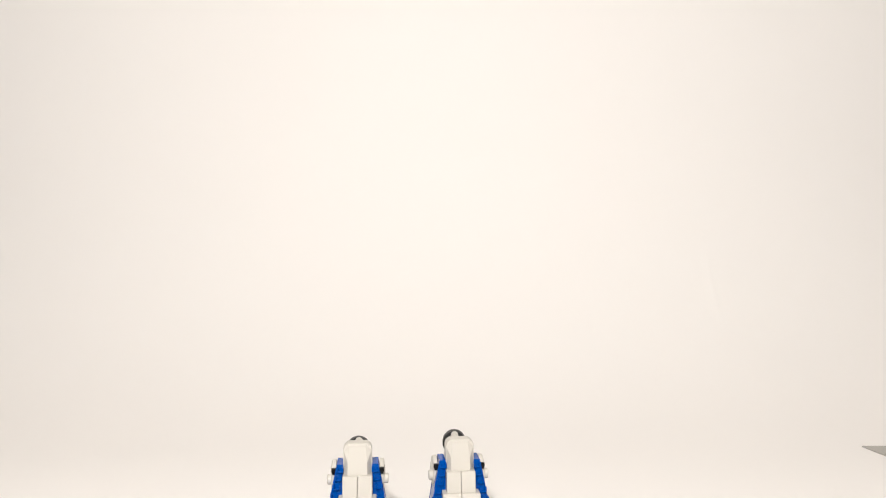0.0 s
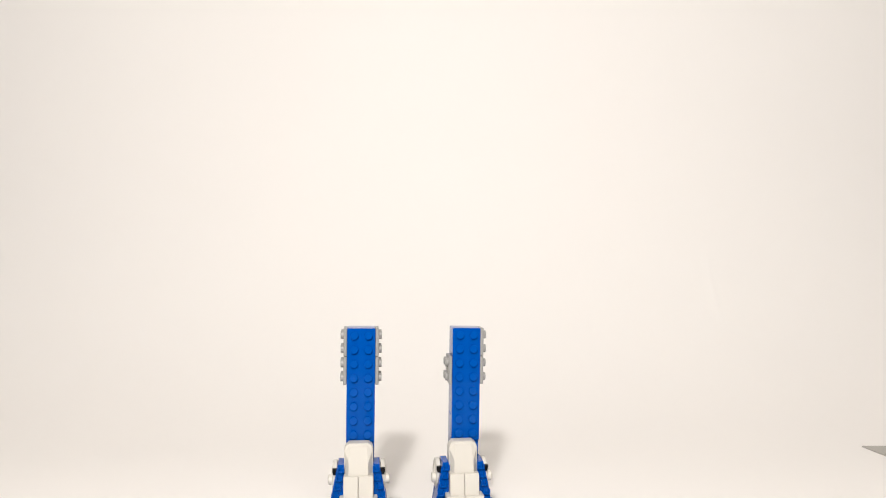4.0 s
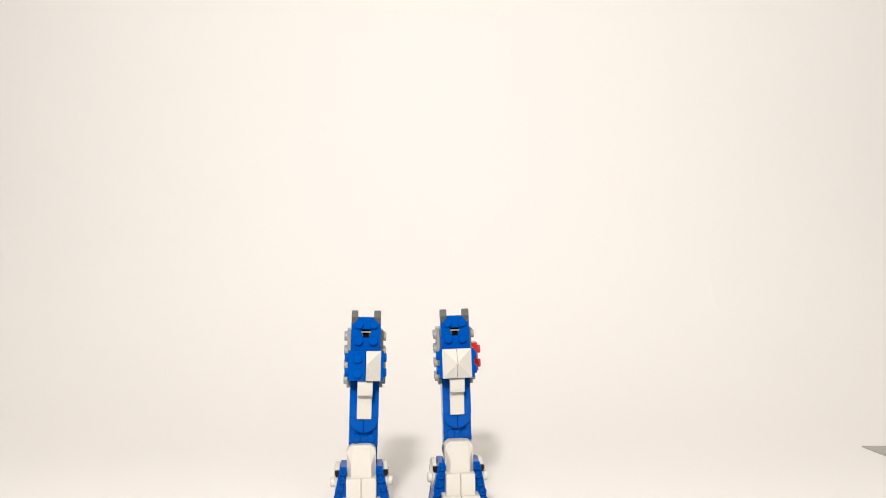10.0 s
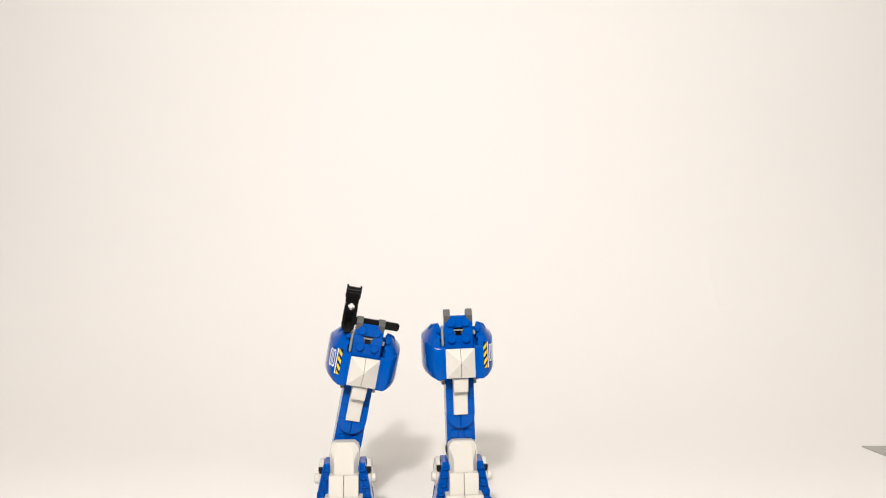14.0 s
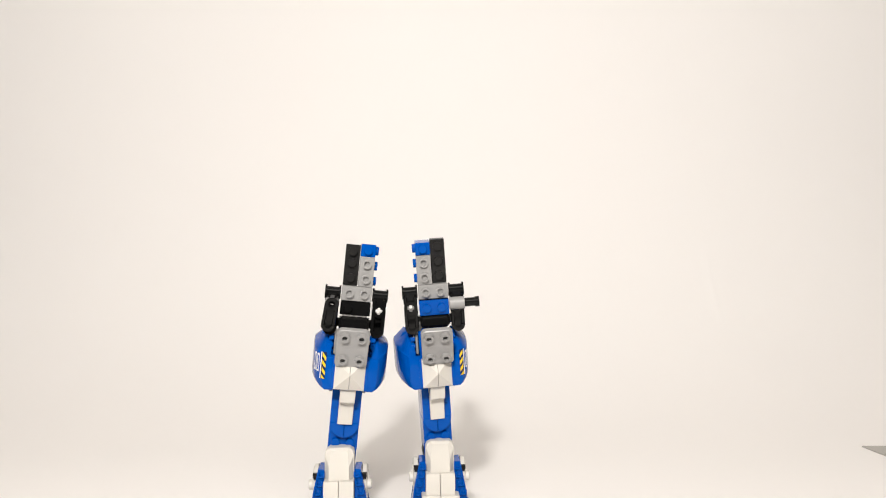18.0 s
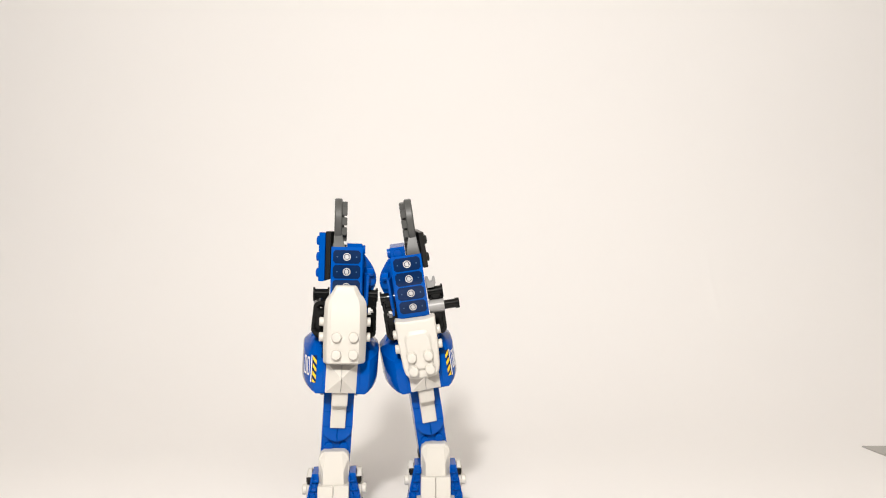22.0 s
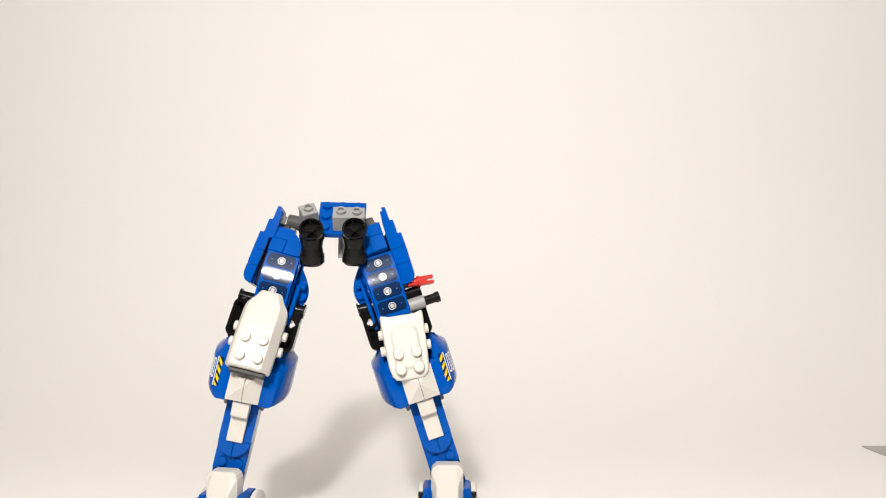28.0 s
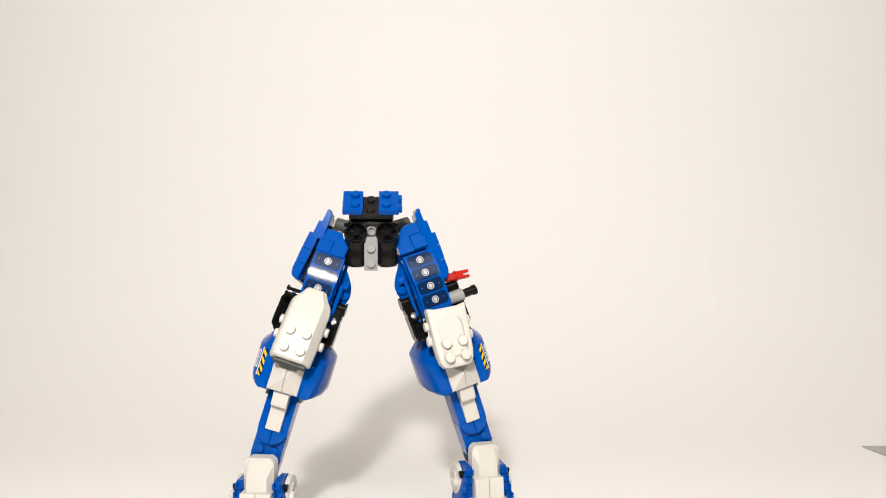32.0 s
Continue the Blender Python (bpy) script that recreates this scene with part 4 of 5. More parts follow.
def shin_pieces(shin, path, o, T):
    """The pieces from ankle to knee. T: when each one is set, in seconds; a pair is outer side, inner side."""
    def put(s, name, mat, since, label=""):
        return piece(s, name, mat, shin, path, since, label)

    # the round end of the ankle peg, later inside the lowest brick
    x = -0.6 if o < 0 else -2.2
    put(Shape().ring((x + 0.4, 12.4, -71.3), (0, -1, 0), 5.4, 6.9, 5.0, 32), "ankle_tyre", TYRE_SHADE, 0, "black rubber ring on the ankle peg")
    put(Shape().tube((x, 11.6, -70.6), (x, 8.6, -70.6), 5.7).tube((x, 8.8, -70.6), (x, 6.4, -70.6), 2.4), "ankle_wheel", DARK, 0, "dark grey round end of the ankle peg")
    put(Shape().tube((x + 0.8, 6.6, -66.2), (x + 0.8, 4.6, -66.2), 2.2).tube((x + 0.8, 4.6, -66.2), (x + 0.8, 4.2, -66.2), 2.2, 1.8), "axle_end", WHITE, 0, "small white axle end")

    # the column: two bricks with a hole from front to back, then a plain one
    def holed(z0, z1, zh, rows):
        s = Shape().box(-8, -2.3, 3.2, 17, z0, z1).box(2.3, 8, 3.2, 17, z0, z1)
        s.box(-2.35, 2.35, 3.4, 16.8, z0 + 0.1, zh - 2.3, bevel=0).box(-2.35, 2.35, 3.4, 16.8, zh + 2.3, z1 - 0.1, bevel=0)
        return s.studs(grid((-4.2, 4.2), rows), "y", -1, 3.2).ring((0, 16.5, zh), (0, -1, 0), 2.25, 3.3, 13.4, 28)
    s = holed(-84, -50.2, -59.0, (-54.2, -63.0))
    put(s.box(-0.5, 0.5, 5, 12, -61.2, -57.8, bevel=0), "technic_brick", BLUE, T["core"][0], "blue brick with a cross-shaped hole")
    put(holed(-50, -26.2, -35.2, (-31.4, -39.2, -46.6)).box(-2.5, 2.5, 10, 12, -38, -32, bevel=0), "technic_brick", BLUE, T["core"][1], "blue brick with a round hole")
    put(box_with_studs(-8, 8, 3.3, 17, -26.0, 0, []), "brick", BLUE, T["core"][2])
    put(box_with_studs(-8, 8, 0, 3.1, -64, 0, grid((-4, 4), [-4 - 8 * k for k in range(8)])), "long_plate", BLUE, T["core"][2], "long blue plate with two rows of studs")
    # grey plates on both sides
    for side, when in ((o, T["outer"]), (-o, T["inner"])):
        for k, t in enumerate(when):
            z1 = -16.2 * (1 - k)
            x0, x1 = (8.1, 10.0) if side > 0 else (-10.0, -8.1)
            put(box_with_studs(x0, x1, 0.5, 16.5, z1 - 15.9, z1, grid((4.5, 12.5), (z1 - 4, z1 - 12)), "x", side), "side_plate", LIGHT, t, "light grey plate with side studs")
    if T["red"]:
        put(box_with_studs(10.1, 13.3, 0, 8, -25, -9, grid((4,), (-13, -21)), "x", 1), "red_plate", RED, T["red"], "red plate with side studs")
    # lower front
    for x0, x1, k in ((-8, -0.12, -1), (0.12, 8, 1)):
        arc = [(x0 if k > 0 else x1, -48.2)] + [(k * 8.0 * math.cos(a), -48.2 - 8.4 * math.sin(a)) for a in [j * math.pi / 16 for j in range(8)]] + [(k * 0.12, -56.6)]
        put(Shape().prism(arc, "y", -3.2, -0.1, bevel=0.25), "round_tile", BLUE, T["low"][0], "blue quarter-round tile")
    put(Shape().box(-8, 8, -3.3, -0.1, -48.1, -40.06, bevel=0.12).studs([(0, -44.1)], "y", -1, -3.3, True), "jumper_plate", BLUE, T["low"][1], "blue plate with one centre stud")
    put(Shape().box(-8, 8, -3.2, -0.1, -40, -28.2, bevel=0.12).studs([(0, -36)], "y", -1, -3.2, True), "jumper_plate", BLUE, T["low"][2], "blue plate with one centre stud")
    s = Shape().prism([(-3.4, -48.6), (-5.0, -48.6), (-6.2, -42), (-7.9, -33), (-7.9, -24.2), (-3.4, -24.2)], "x", -4, 4, bevel=0.3)
    put(s.studs([(0, -28.4)], "y", -1, -7.9), "white_slope", WHITE, T["slope"][0], "white sloped piece on the shin")
    put(Shape().prism([(-8.0, -34.8), (-11.6, -34.8), (-14.6, -27.2), (-14.2, -26.5), (-8.0, -26.5)], "x", -4.1, 4.1, bevel=0.25), "slope_cap", WHITE, T["slope"][1], "small white slope")
    # knee bracket
    s = Shape().box(-8, 8, -6.3, -3.3, -14, 4.5)
    for x in (-6.2, 6.2):
        s.prism([(-3.4, 3), (-9.2, 3), (-9.4, 6), (-8.4, 6.6), (-8.0, 5.6), (-6, 5.2), (-4, 6.2), (-3.6, 7.6), (-4.2, 9.2), (-5.6, 9.9), (-5.6, 11.0), (-2.8, 10), (-1.9, 7.6), (-2.4, 4)], "x", x - 1.75, x + 1.75)
        s.prism([(-9.8, 4), (-6.2, 4), (-6.2, 5.2), (-8.2, 6), (-8.6, 7.6), (-8.0, 9.2), (-6.4, 9.9), (-6.4, 11.1), (-9, 10.4), (-10.2, 7.6)], "x", x - 1.75, x + 1.75)
    put(s.studs(grid((-4, 4), (-2, -10)), "y", -1, -6.3, True), "clip_bracket", DARK, T["bracket"], "dark grey bracket with two clips")
    s = Shape().box(-8, 8, -9.7, -6.4, -18, -3.6).box(-8, 8, -9.7, -6.4, 0.9, 7.6).studs(grid((-4, 4), (3.8, -5.4, -14)), "y", -1, -9.7)
    s.box(-8, -2.9, -9.65, -6.45, -3.7, 1.0, bevel=0).box(2.9, 8, -9.65, -6.45, -3.7, 1.0, bevel=0)
    s.prism([(-3, -3.7), (-1.5, -3.7), (-2.6, -1.2), (-3, -1.2)], "y", -9.6, -6.5).prism([(3, -3.7), (1.5, -3.7), (2.6, -1.2), (3, -1.2)], "y", -9.6, -6.5)
    put(s, "plate_with_slot", BLUE, T["front"], "blue plate with a notched slot")
    # black box stands in for the shade inside the slot
    put(Shape().box(-2.8, 2.8, -7.4, -6.45, -3.5, 0.8, bevel=0), "slot_floor", BLACK, T["front"], "black box for the shade in the slot")
    # pale strip stands in for the light that shows in the slot
    put(Shape().box(-2.7, 2.7, -9.2, -7.5, -1.0, -0.2, bevel=0.2), "slot_bar", LIGHT, T["front"], "light grey strip for the highlight in the slot")
    put(Shape().box(-8.2, 8.2, -9.2, -3.4, -26.2, -18.2, bevel=0.5), "black_tile", BLACK, T["front"], "black tile")
    for side, t in zip((o, -o), T["blocks"]):
        x0, x1 = (0.1, 9.6) if side > 0 else (-9.6, -0.1)
        s = box_with_studs(x0, x1, -16, -9.8, -26.2, -10.2, grid((-11.4,), (-14.2, -22.2)), "x", side)
        put(s.studs(grid((side * 4.4,), (-14.2, -22.2)), "y", -1, -16), "stud_brick", BLUE, t, "blue brick with studs on two faces")
    for side, t in zip((o, -o), T["pyramid"]):
        a, b = side * 0.12, side * 8.0
        s = Shape()
        zt, zb, zm, y0, y1, y2 = -10.2, -26.2, -17.4, -16.1, -16.8, -22.4
        s.loft([[(a, y0, zt), (b, y0, zt), (b, y0, zb), (a, y0, zb)], [(a, y1, zt), (b, y1, zt), (b, y1, zb), (a, y1, zb)],
                [(a, y2, zm + 0.4), (a + side * 0.3, y2, zm + 0.4), (a + side * 0.3, y2, zm - 0.4), (a, y2, zm - 0.4)]])
        put(s, "pyramid_slope", WHITE, t, "white half-pyramid slope")
    # cowls
    for side, (ta, tb) in zip((o, -o), T["cowls"]):
        face = [(-5, -4), (-5, -19), (-1, -25.6), (4.6, -25.6), (9.8, -19.4), (9.8, -5.4), (4.4, 1.8), (-1, 3.4)]
        # the plate stands aslant inside the cowl
        aslant = Matrix.Translation((side * 9, -5, 0)) @ Euler((0, 0, radians(-45 * side))).to_matrix().to_4x4() @ Matrix.Translation((-side * 9, 5, 0))
        lo, hi = sorted((side * 7.4, side * 9.0))
        s = Shape().prism(face, "x", lo, hi, bevel=0.3)
        bmesh.ops.transform(s.bm, matrix=aslant, verts=s.bm.verts)
        put(s, "cowl_plate", BLUE, ta, "blue eight-sided plate inside the cowl")
        lo, hi = sorted((side * 9.1, side * 10.0))
        s = Shape().box(lo, hi, 1.2, 5.0, -20, -4)
        bmesh.ops.transform(s.bm, matrix=aslant, verts=s.bm.verts)
        put(s, "red_tile", RED, ta, "red tile")
        s = Shape()
        for z in (0.6, -3.2, -7.0):
            lo, hi = sorted((side * 9.9, side * 12.4))
            s.box(lo, hi, -9.2, -4, z - 2.3, z)
        lo, hi = sorted((side * 11.0, side * 12.4))
        s.box(lo, hi, -7.6, -3, -11, 0.4)
        lo, hi = sorted((side * 8.5, side * 12.6))
        put(s.box(lo, hi, -3.4, -1.4, -11, 0.8), "cowl_hinge", BLUE, tb, "blue notched hinge")
        lo, hi = sorted((side * 8.3, side * 9.6))
        put(Shape().box(lo, hi, -8.6, -5, -9.4 if side < 0 else -3.4, 2.2 if side < 0 else -1.0, bevel=0.4), "hinge_pin", LIGHT, tb, "light grey hinge pin")
        piece(cowl(side), "cowl", BLUE, shin, path, tb, "glossy blue curved knee cowl", crisp=24)
        if side == o:
            cowl_sticker(side, shin, path, tb)


def thigh_pieces(thigh, path, o, T):
    """The pieces from the knee bar up."""
    def put(s, name, mat, since, label=""):
        return piece(s, name, mat, thigh, path, since, label)

    for side, t in zip((o, -o), T["links"]):
        put(link(side * 12.6, side), "link", BLACK, t, "glossy black link on the knee bar")
    put(box_with_studs(-8, 8, -10, -2, 20.2, 28, grid((-4, 4), (24.1,)), hollow=True), "stud_brick", LIGHT, T["grey"], "light grey brick with hollow studs")
    s = Shape()
    plate = rounded(-8.4, 8.4, -15.0, 7.2, 2.6)
    s.loft([[(x * k, y, -3.9 + (z + 3.9) * k) for x, z in plate] for k, y in ((0.97, -17.2), (1.0, -17.6), (1.0, -20.2), (0.97, -20.6))])
    for x in (-4.3, 4.3):
        for z in (3.2, -10.2):
            s.ring((x, -20.4, z), (0, -1, 0), 1.45, 2.75, 1.2).ring((x, -21.6, z), (0, -1, 0), 1.45, 2.5, 0.9)
    # dark discs paint the shade inside the hollow studs
    holes = Shape()
    for x in (-4.3, 4.3):
        for z in (3.2, -10.2):
            holes.tube((x, -20.5, z), (x, -21.0, z), 1.42)
    lean = Matrix.Translation((0, -21.2, -3.4)) @ Euler((radians(23), 0, 0)).to_matrix().to_4x4() @ Matrix.Translation((0, 19.4, 3.8))
    bmesh.ops.transform(s.bm, matrix=lean, verts=s.bm.verts)
    bmesh.ops.transform(holes.bm, matrix=lean, verts=holes.bm.verts)
    for shape, name, mat, label in ((s, "knee_plate", LIGHT, "light grey rounded plate with four hollow studs"), (holes, "stud_holes", TYRE_SHADE, "dark discs for the shade in the four hollow studs")):
        c = Vector([sum(f(v.co[k] for v in shape.bm.verts) for f in (min, max)) / 2 for k in range(3)]) * MM
        piece(shape, name, mat, thigh, path, T["kneeplate"], label, turn=Matrix.Translation((0, 0.0095, -0.001)), before=(T["pad"], Matrix.Translation(c)))
    s = Shape().box(-8, 8, -12.6, -2, 4.6, 12.0, bevel=1.4)
    put(s, "black_beam", BLACK, T["beam"], "black beam above the knee bar")
    put(box_with_studs(-8, 8, -9.0, 6, 12.5, 20, grid((o * 4,), (16,))), "black_brick", BLACK, T["beam"], "black brick")
    lo, hi = sorted((o * 0.1, o * 7.9))
    top = 50.2 if o < 0 else 52.0
    put(box_with_studs(lo, hi, -6, 0, 28.2, top, grid((o * 4,), (32.2, 40.2, top - 3.9))), "black_plate", SOFT_BLACK, T["column"][0], "narrow black plate")
    lo, hi = sorted((-o * 0.1, -o * 8.0))
    put(box_with_studs(lo, hi, -10, -3, 28.2, 44, grid((-o * 4,), (32.2, 40.2)), hollow=True), "stud_brick", LIGHT, T["column"][1], "light grey brick with hollow studs")
    s = box_with_studs(lo, hi, -9, 4, 44.2, 51, grid((-o * 4,), (47.6,)))
    s.studs(grid((-5,), (47.8, 39.6, 31.4)), "x", -o, -o * 8.0)
    put(s, "side_brick", BLUE, T["column"][1], "blue brick with side studs")
    # the arm swings inwards a little when the armour is set beside it, and sinks when the hips come on
    s = mirrored(claw(4.2), o)
    c = Matrix.Translation(Vector([sum(f(v.co[k] for v in s.bm.verts) for f in (min, max)) / 2 for k in range(3)]) * MM)
    swung = Matrix.Translation((-0.0042, 0, 0.043)) @ Euler((0, radians(5), 0)).to_matrix().to_4x4() @ Matrix.Translation((0.0042, 0, -0.043))
    seats = [(24.65, c), (26.2, swung @ c)] if o < 0 else [(26.2, c)]
    piece(s, "hinge_arm", DARK, thigh, path, T["claw"], "dark grey hinge arm with a round toothed end", turn=Matrix.Translation((0, 0.002, -0.0075)), before=seats)
    if o < 0:
        put(box_with_studs(-8, 8, -13, -10.2, 12, 36.2, grid((-4, 4), (17, 24.5, 32))), "plate", BLUE, T["plates"][0])
        s = box_with_studs(8.1, 10.4, -10.4, -2, 14, 36, grid((-6,), (34,)), "x", 1)
        m = Matrix.Translation((8.4, -6, 0)) @ Euler((0, 0, radians(16))).to_matrix().to_4x4() @ Matrix.Translation((-8.0, 6, 0))
        bmesh.ops.transform(s.bm, matrix=m, verts=s.bm.verts)
        put(s, "side_plate", BLUE, T["plates"][0], "blue plate with a side stud")
        put(box_with_studs(-8, 8, -14.8, -13.1, 28.2, 36.4, grid((-4, 4), (32.2,))), "plate", BLUE, T["plates"][1])
        s = pill(Shape(), -13.0, 3.6, 23.0, -15.4, -11.0, 3.7)
        m = Matrix.Translation((-13, -12, 13)) @ Euler((radians(16), radians(5), 0)).to_matrix().to_4x4() @ Matrix.Translation((13, 12, -13))
        bmesh.ops.transform(s.bm, matrix=m, verts=s.bm.verts)
        put(s, "pin_link", BLACK, T["pin"], "glossy black oval link")
    else:
        put(box_with_studs(-8, 8, -13, -10.2, 11.8, 19.8, grid((-4, 4), (15.8,))), "plate", BLUE, T["plates"][0])
        put(box_with_studs(-8, 8, -14, -10.2, 28.4, 36.8, grid((-4, 4), (32.6,))), "plate", BLUE, T["plates"][1])
        put(box_with_studs(-8, -0.1, -13, -10.2, 20.2, 28.2, grid((-4,), (24.2,))), "small_plate", BLUE, T["plates"][1])
        put(box_with_studs(0.1, 8, -13, -10.2, 20.2, 28.2, grid((4,), (24.2,)), hollow=True), "small_plate", LIGHT, T["plates"][1])
        s = Shape().prism([(8.2, 27), (12.4, 27), (13.6, 29.4), (13.4, 32.6), (12.2, 32.6), (11.6, 30.4), (10.2, 30.4), (9.8, 33), (8.2, 33)], "y", -10, -6.6, bevel=0.3)
        put(s, "clip", LIGHT, T["plates"][1], "light grey clip")
        put(Shape().tube((8.3, -12, 17.4), (16.4, -12, 17.4), 3.4), "pin_sleeve", LIGHT, T["pin"], "light grey round sleeve")
        s = Shape().tube((16.0, -12, 17.4), (22.4, -12, 17.4), 2.4).tube((22.2, -12, 17.4), (24.0, -12, 17.4), 2.8)
        put(s.ring((23.6, -12, 17.4), (1, 0, 0), 1.5, 2.8, 0.8), "pin", BLACK, T["pin"], "black pin")
        red = Matrix.Translation((0.0120, -0.0105, 0.0302)) @ Euler((0, radians(22), radians(8))).to_matrix().to_4x4()
        s = Shape().tube((0, 0, 0), (5.5, 0, 0), 2.3).tube((5.3, 0, 0), (6.3, 0, 0), 3.0)
        s.box(6, 13.5, -2.0, 2.0, 0.5, 2.3, bevel=0.3).box(6, 13.5, -2.0, 2.0, -2.3, -0.5, bevel=0.3).box(6, 10, -2.2, 2.2, -2.2, 2.2, bevel=0.4)
        later = Matrix.Translation((0.0112, -0.0105, 0.0288)) @ Euler((0, radians(7), radians(8))).to_matrix().to_4x4()
        piece(s, "red_pin", RED, thigh, path, T["redpin"], "red pin with a split end", turn=later, before=(26.2, red @ Matrix.Translation((0.00675, 0, 0))))
    # curved inner panel
    i = -o
    out = [(8.2, 18)] + [(8.2 + 7.6 * math.sin(a), 18 + 28 * (a / math.pi)) for a in [k * math.pi / 14 for k in range(1, 14)]] + [(8.2, 46)]
    s = Shape().prism(out, "y", -5, 5, bevel=0.4).box(8.3, 9.9, -11.5, -5.2, 12, 36).box(8.0, 9.4, -5.4, 6, 12, 42)
    s.studs([(12.2, 23.4), (12.4, 31.4)], "y", -1, -5).tube((9, -7.5, 36.5), (12.4, -7.5, 36.5), 2.4)
    m = Matrix.Translation((8.4, -4, 20)) @ Euler((radians(6), 0, radians(14))).to_matrix().to_4x4() @ Matrix.Translation((-8.4, 4, -20))
    bmesh.ops.transform(s.bm, matrix=m, verts=s.bm.verts)
    s.box(8.06, 8.8, -13.4, 3, 13, 46, bevel=0.2)
    put(mirrored(s, i), "curved_panel", BLUE, T["inner"], "blue curved side panel with two studs")
    # sticker panel, bent round a gentle arc
    base = 14.6 if o < 0 else 12.8
    middle, bend = base + (20.8 if o < 0 else 16.8), 52.0

    def on_panel(x, z, lift):
        a = (z - middle) / bend
        return (x, -15.6 + bend * (1 - math.cos(a)) - lift * math.cos(a), middle + (bend + lift) * math.sin(a))

    def strip(shape, x0, x1, z0, z1, lift, depth, n, pinch=0.0):
        loops = []
        for k in range(n + 1):
            z = z0 + (z1 - z0) * k / n
            e = min(z - z0, z1 - z)
            p = max(0.0, pinch - e)
            loops.append([on_panel(x0 + p, z, lift), on_panel(x1 - p, z, lift), on_panel(x1 - p, z, lift - depth), on_panel(x0 + p, z, lift - depth)])
        return shape.loft(loops)
    put(strip(Shape(), -8, 8, base + (-1.0 if o < 0 else 1.4), base + (34.4 if o < 0 else 33.8), 1.8, 4.4, 20), "curved_slope", BLUE, T["sticker"], "glossy blue curved piece with four dark stickers")
    for k in range(4):
        zc = base + 7.2 + 7.4 * k
        put(strip(Shape(), -7.0, 7.0, zc - 3.35, zc + 3.35, 1.93, 0.2, 12, 1.2), "sticker", NAVY, T["sticker"], "dark blue sticker with a round grey mark")
        tilt = Matrix.Translation(on_panel(0, zc, 1.92)) @ Euler((-(zc - middle) / bend, 0, 0)).to_matrix().to_4x4()
        s = Shape().ring((0, 0, 0), (0, -1, 0), 1.5, 1.95, 0.1).prism(rounded(-0.9, 0.9, -1.0, 1.0, 0.35, 2), "y", -0.1, 0.0)
        for a in (0.0, 1.571, 3.142, 4.712):
            s.box(1.25 * math.cos(a) - 0.16, 1.25 * math.cos(a) + 0.16, -0.09, 0.0, 1.25 * math.sin(a) - 0.16, 1.25 * math.sin(a) + 0.16, bevel=0)
        bmesh.ops.transform(s.bm, matrix=tilt, verts=s.bm.verts)
        put(s, "sticker_mark", MARK, T["sticker"], "grey round mark")
        s = Shape()
        for x in (-4.9, 4.9):
            s.tube((x, 0, 0), (x, -0.08, 0), 0.35, n=10)
        bmesh.ops.transform(s.bm, matrix=tilt, verts=s.bm.verts)
        put(s, "sticker_dots", DOT, T["sticker"])
    # outer side
    lo, hi = sorted((o * 8.2, o * 10.8))
    s = box_with_studs(lo, hi, -9, 6, 32 if o < 0 else 38, 57, [] if o < 0 else grid((-5,), (43, 52.4)), "x", o)
    away = Matrix.Translation((o * 9.5, -8, 0)) @ Euler((0, 0, radians(12 * o))).to_matrix().to_4x4() @ Matrix.Translation((-o * 9.5, 8, 0))
    bmesh.ops.transform(s.bm, matrix=away, verts=s.bm.verts)
    put(s, "side_plate", SOFT_BLACK, T["side"], "black side plate")
    if o < 0:
        s = box_with_studs(-14.2, -10.9, -10, 6, 31, 56.4, grid((-6,), (35.2, 43.6, 52)), "x", -1)
        bmesh.ops.transform(s.bm, matrix=away, verts=s.bm.verts)
        put(s, "side_plate", BLUE, T["side"], "blue plate with side studs")
    # it turns a little on the knee when the legs are spread
    s = knee_pad_upright() if o < 0 else knee_pad_tilted()
    c = Vector([sum(f(v.co[k] for v in s.bm.verts) for f in (min, max)) / 2 for k in range(3)]) * MM
    turned = Matrix.Translation((0, 0, -0.0016)) @ Euler((radians(-8), 0, 0)).to_matrix().to_4x4() if o < 0 else Euler((0, radians(9), 0)).to_matrix().to_4x4()
    if o < 0:
        # dull black strip, added to give the dark shadow under the pad
        strip_shape = Shape().box(-8.4, 9.0, -20.4, -15.8, -11.9, -9.6, bevel=0.5)
        at = Vector((0.3, -16.0, -9.0)) * MM
        piece(strip_shape, "pad_holder", TYRE_SHADE, thigh, path, T["pad"], "black strip for the dark shadow under the knee pad",
              turn=Matrix.Translation(c) @ turned @ Matrix.Translation(-c), before=(26.2, Matrix.Translation(at)))
    piece(s, "knee_pad", WHITE, thigh, path, T["pad"], "white knee pad with four studs" if o < 0 else "white knee pad with four rounded knobs", crisp=20,
          turn=Matrix.Translation(c) @ turned @ Matrix.Translation(-c), before=(26.2, Matrix.Translation(c)))
    # top tiles, tipped back a little
    low, drop = (0.0, 0.0) if o < 0 else (-1.2, 1.5)

    def tile(s, name, since, label):
        # tipped back a little; laid flatter when the legs are spread
        m = Matrix.Translation((0, -14 if o < 0 else -13.6, 49.4 + low)) @ Euler((radians(-12.6 if o < 0 else -17), 0, radians(-5))).to_matrix().to_4x4() @ Matrix.Translation((0, 14, -49.4 - low))
        bmesh.ops.transform(s.bm, matrix=m, verts=s.bm.verts)
        s = mirrored(s, -o)
        c = Vector([sum(f(v.co[k] for v in s.bm.verts) for f in (min, max)) / 2 for k in range(3)]) * MM
        foot_line = Matrix.Translation((0, -0.016, 0.048))
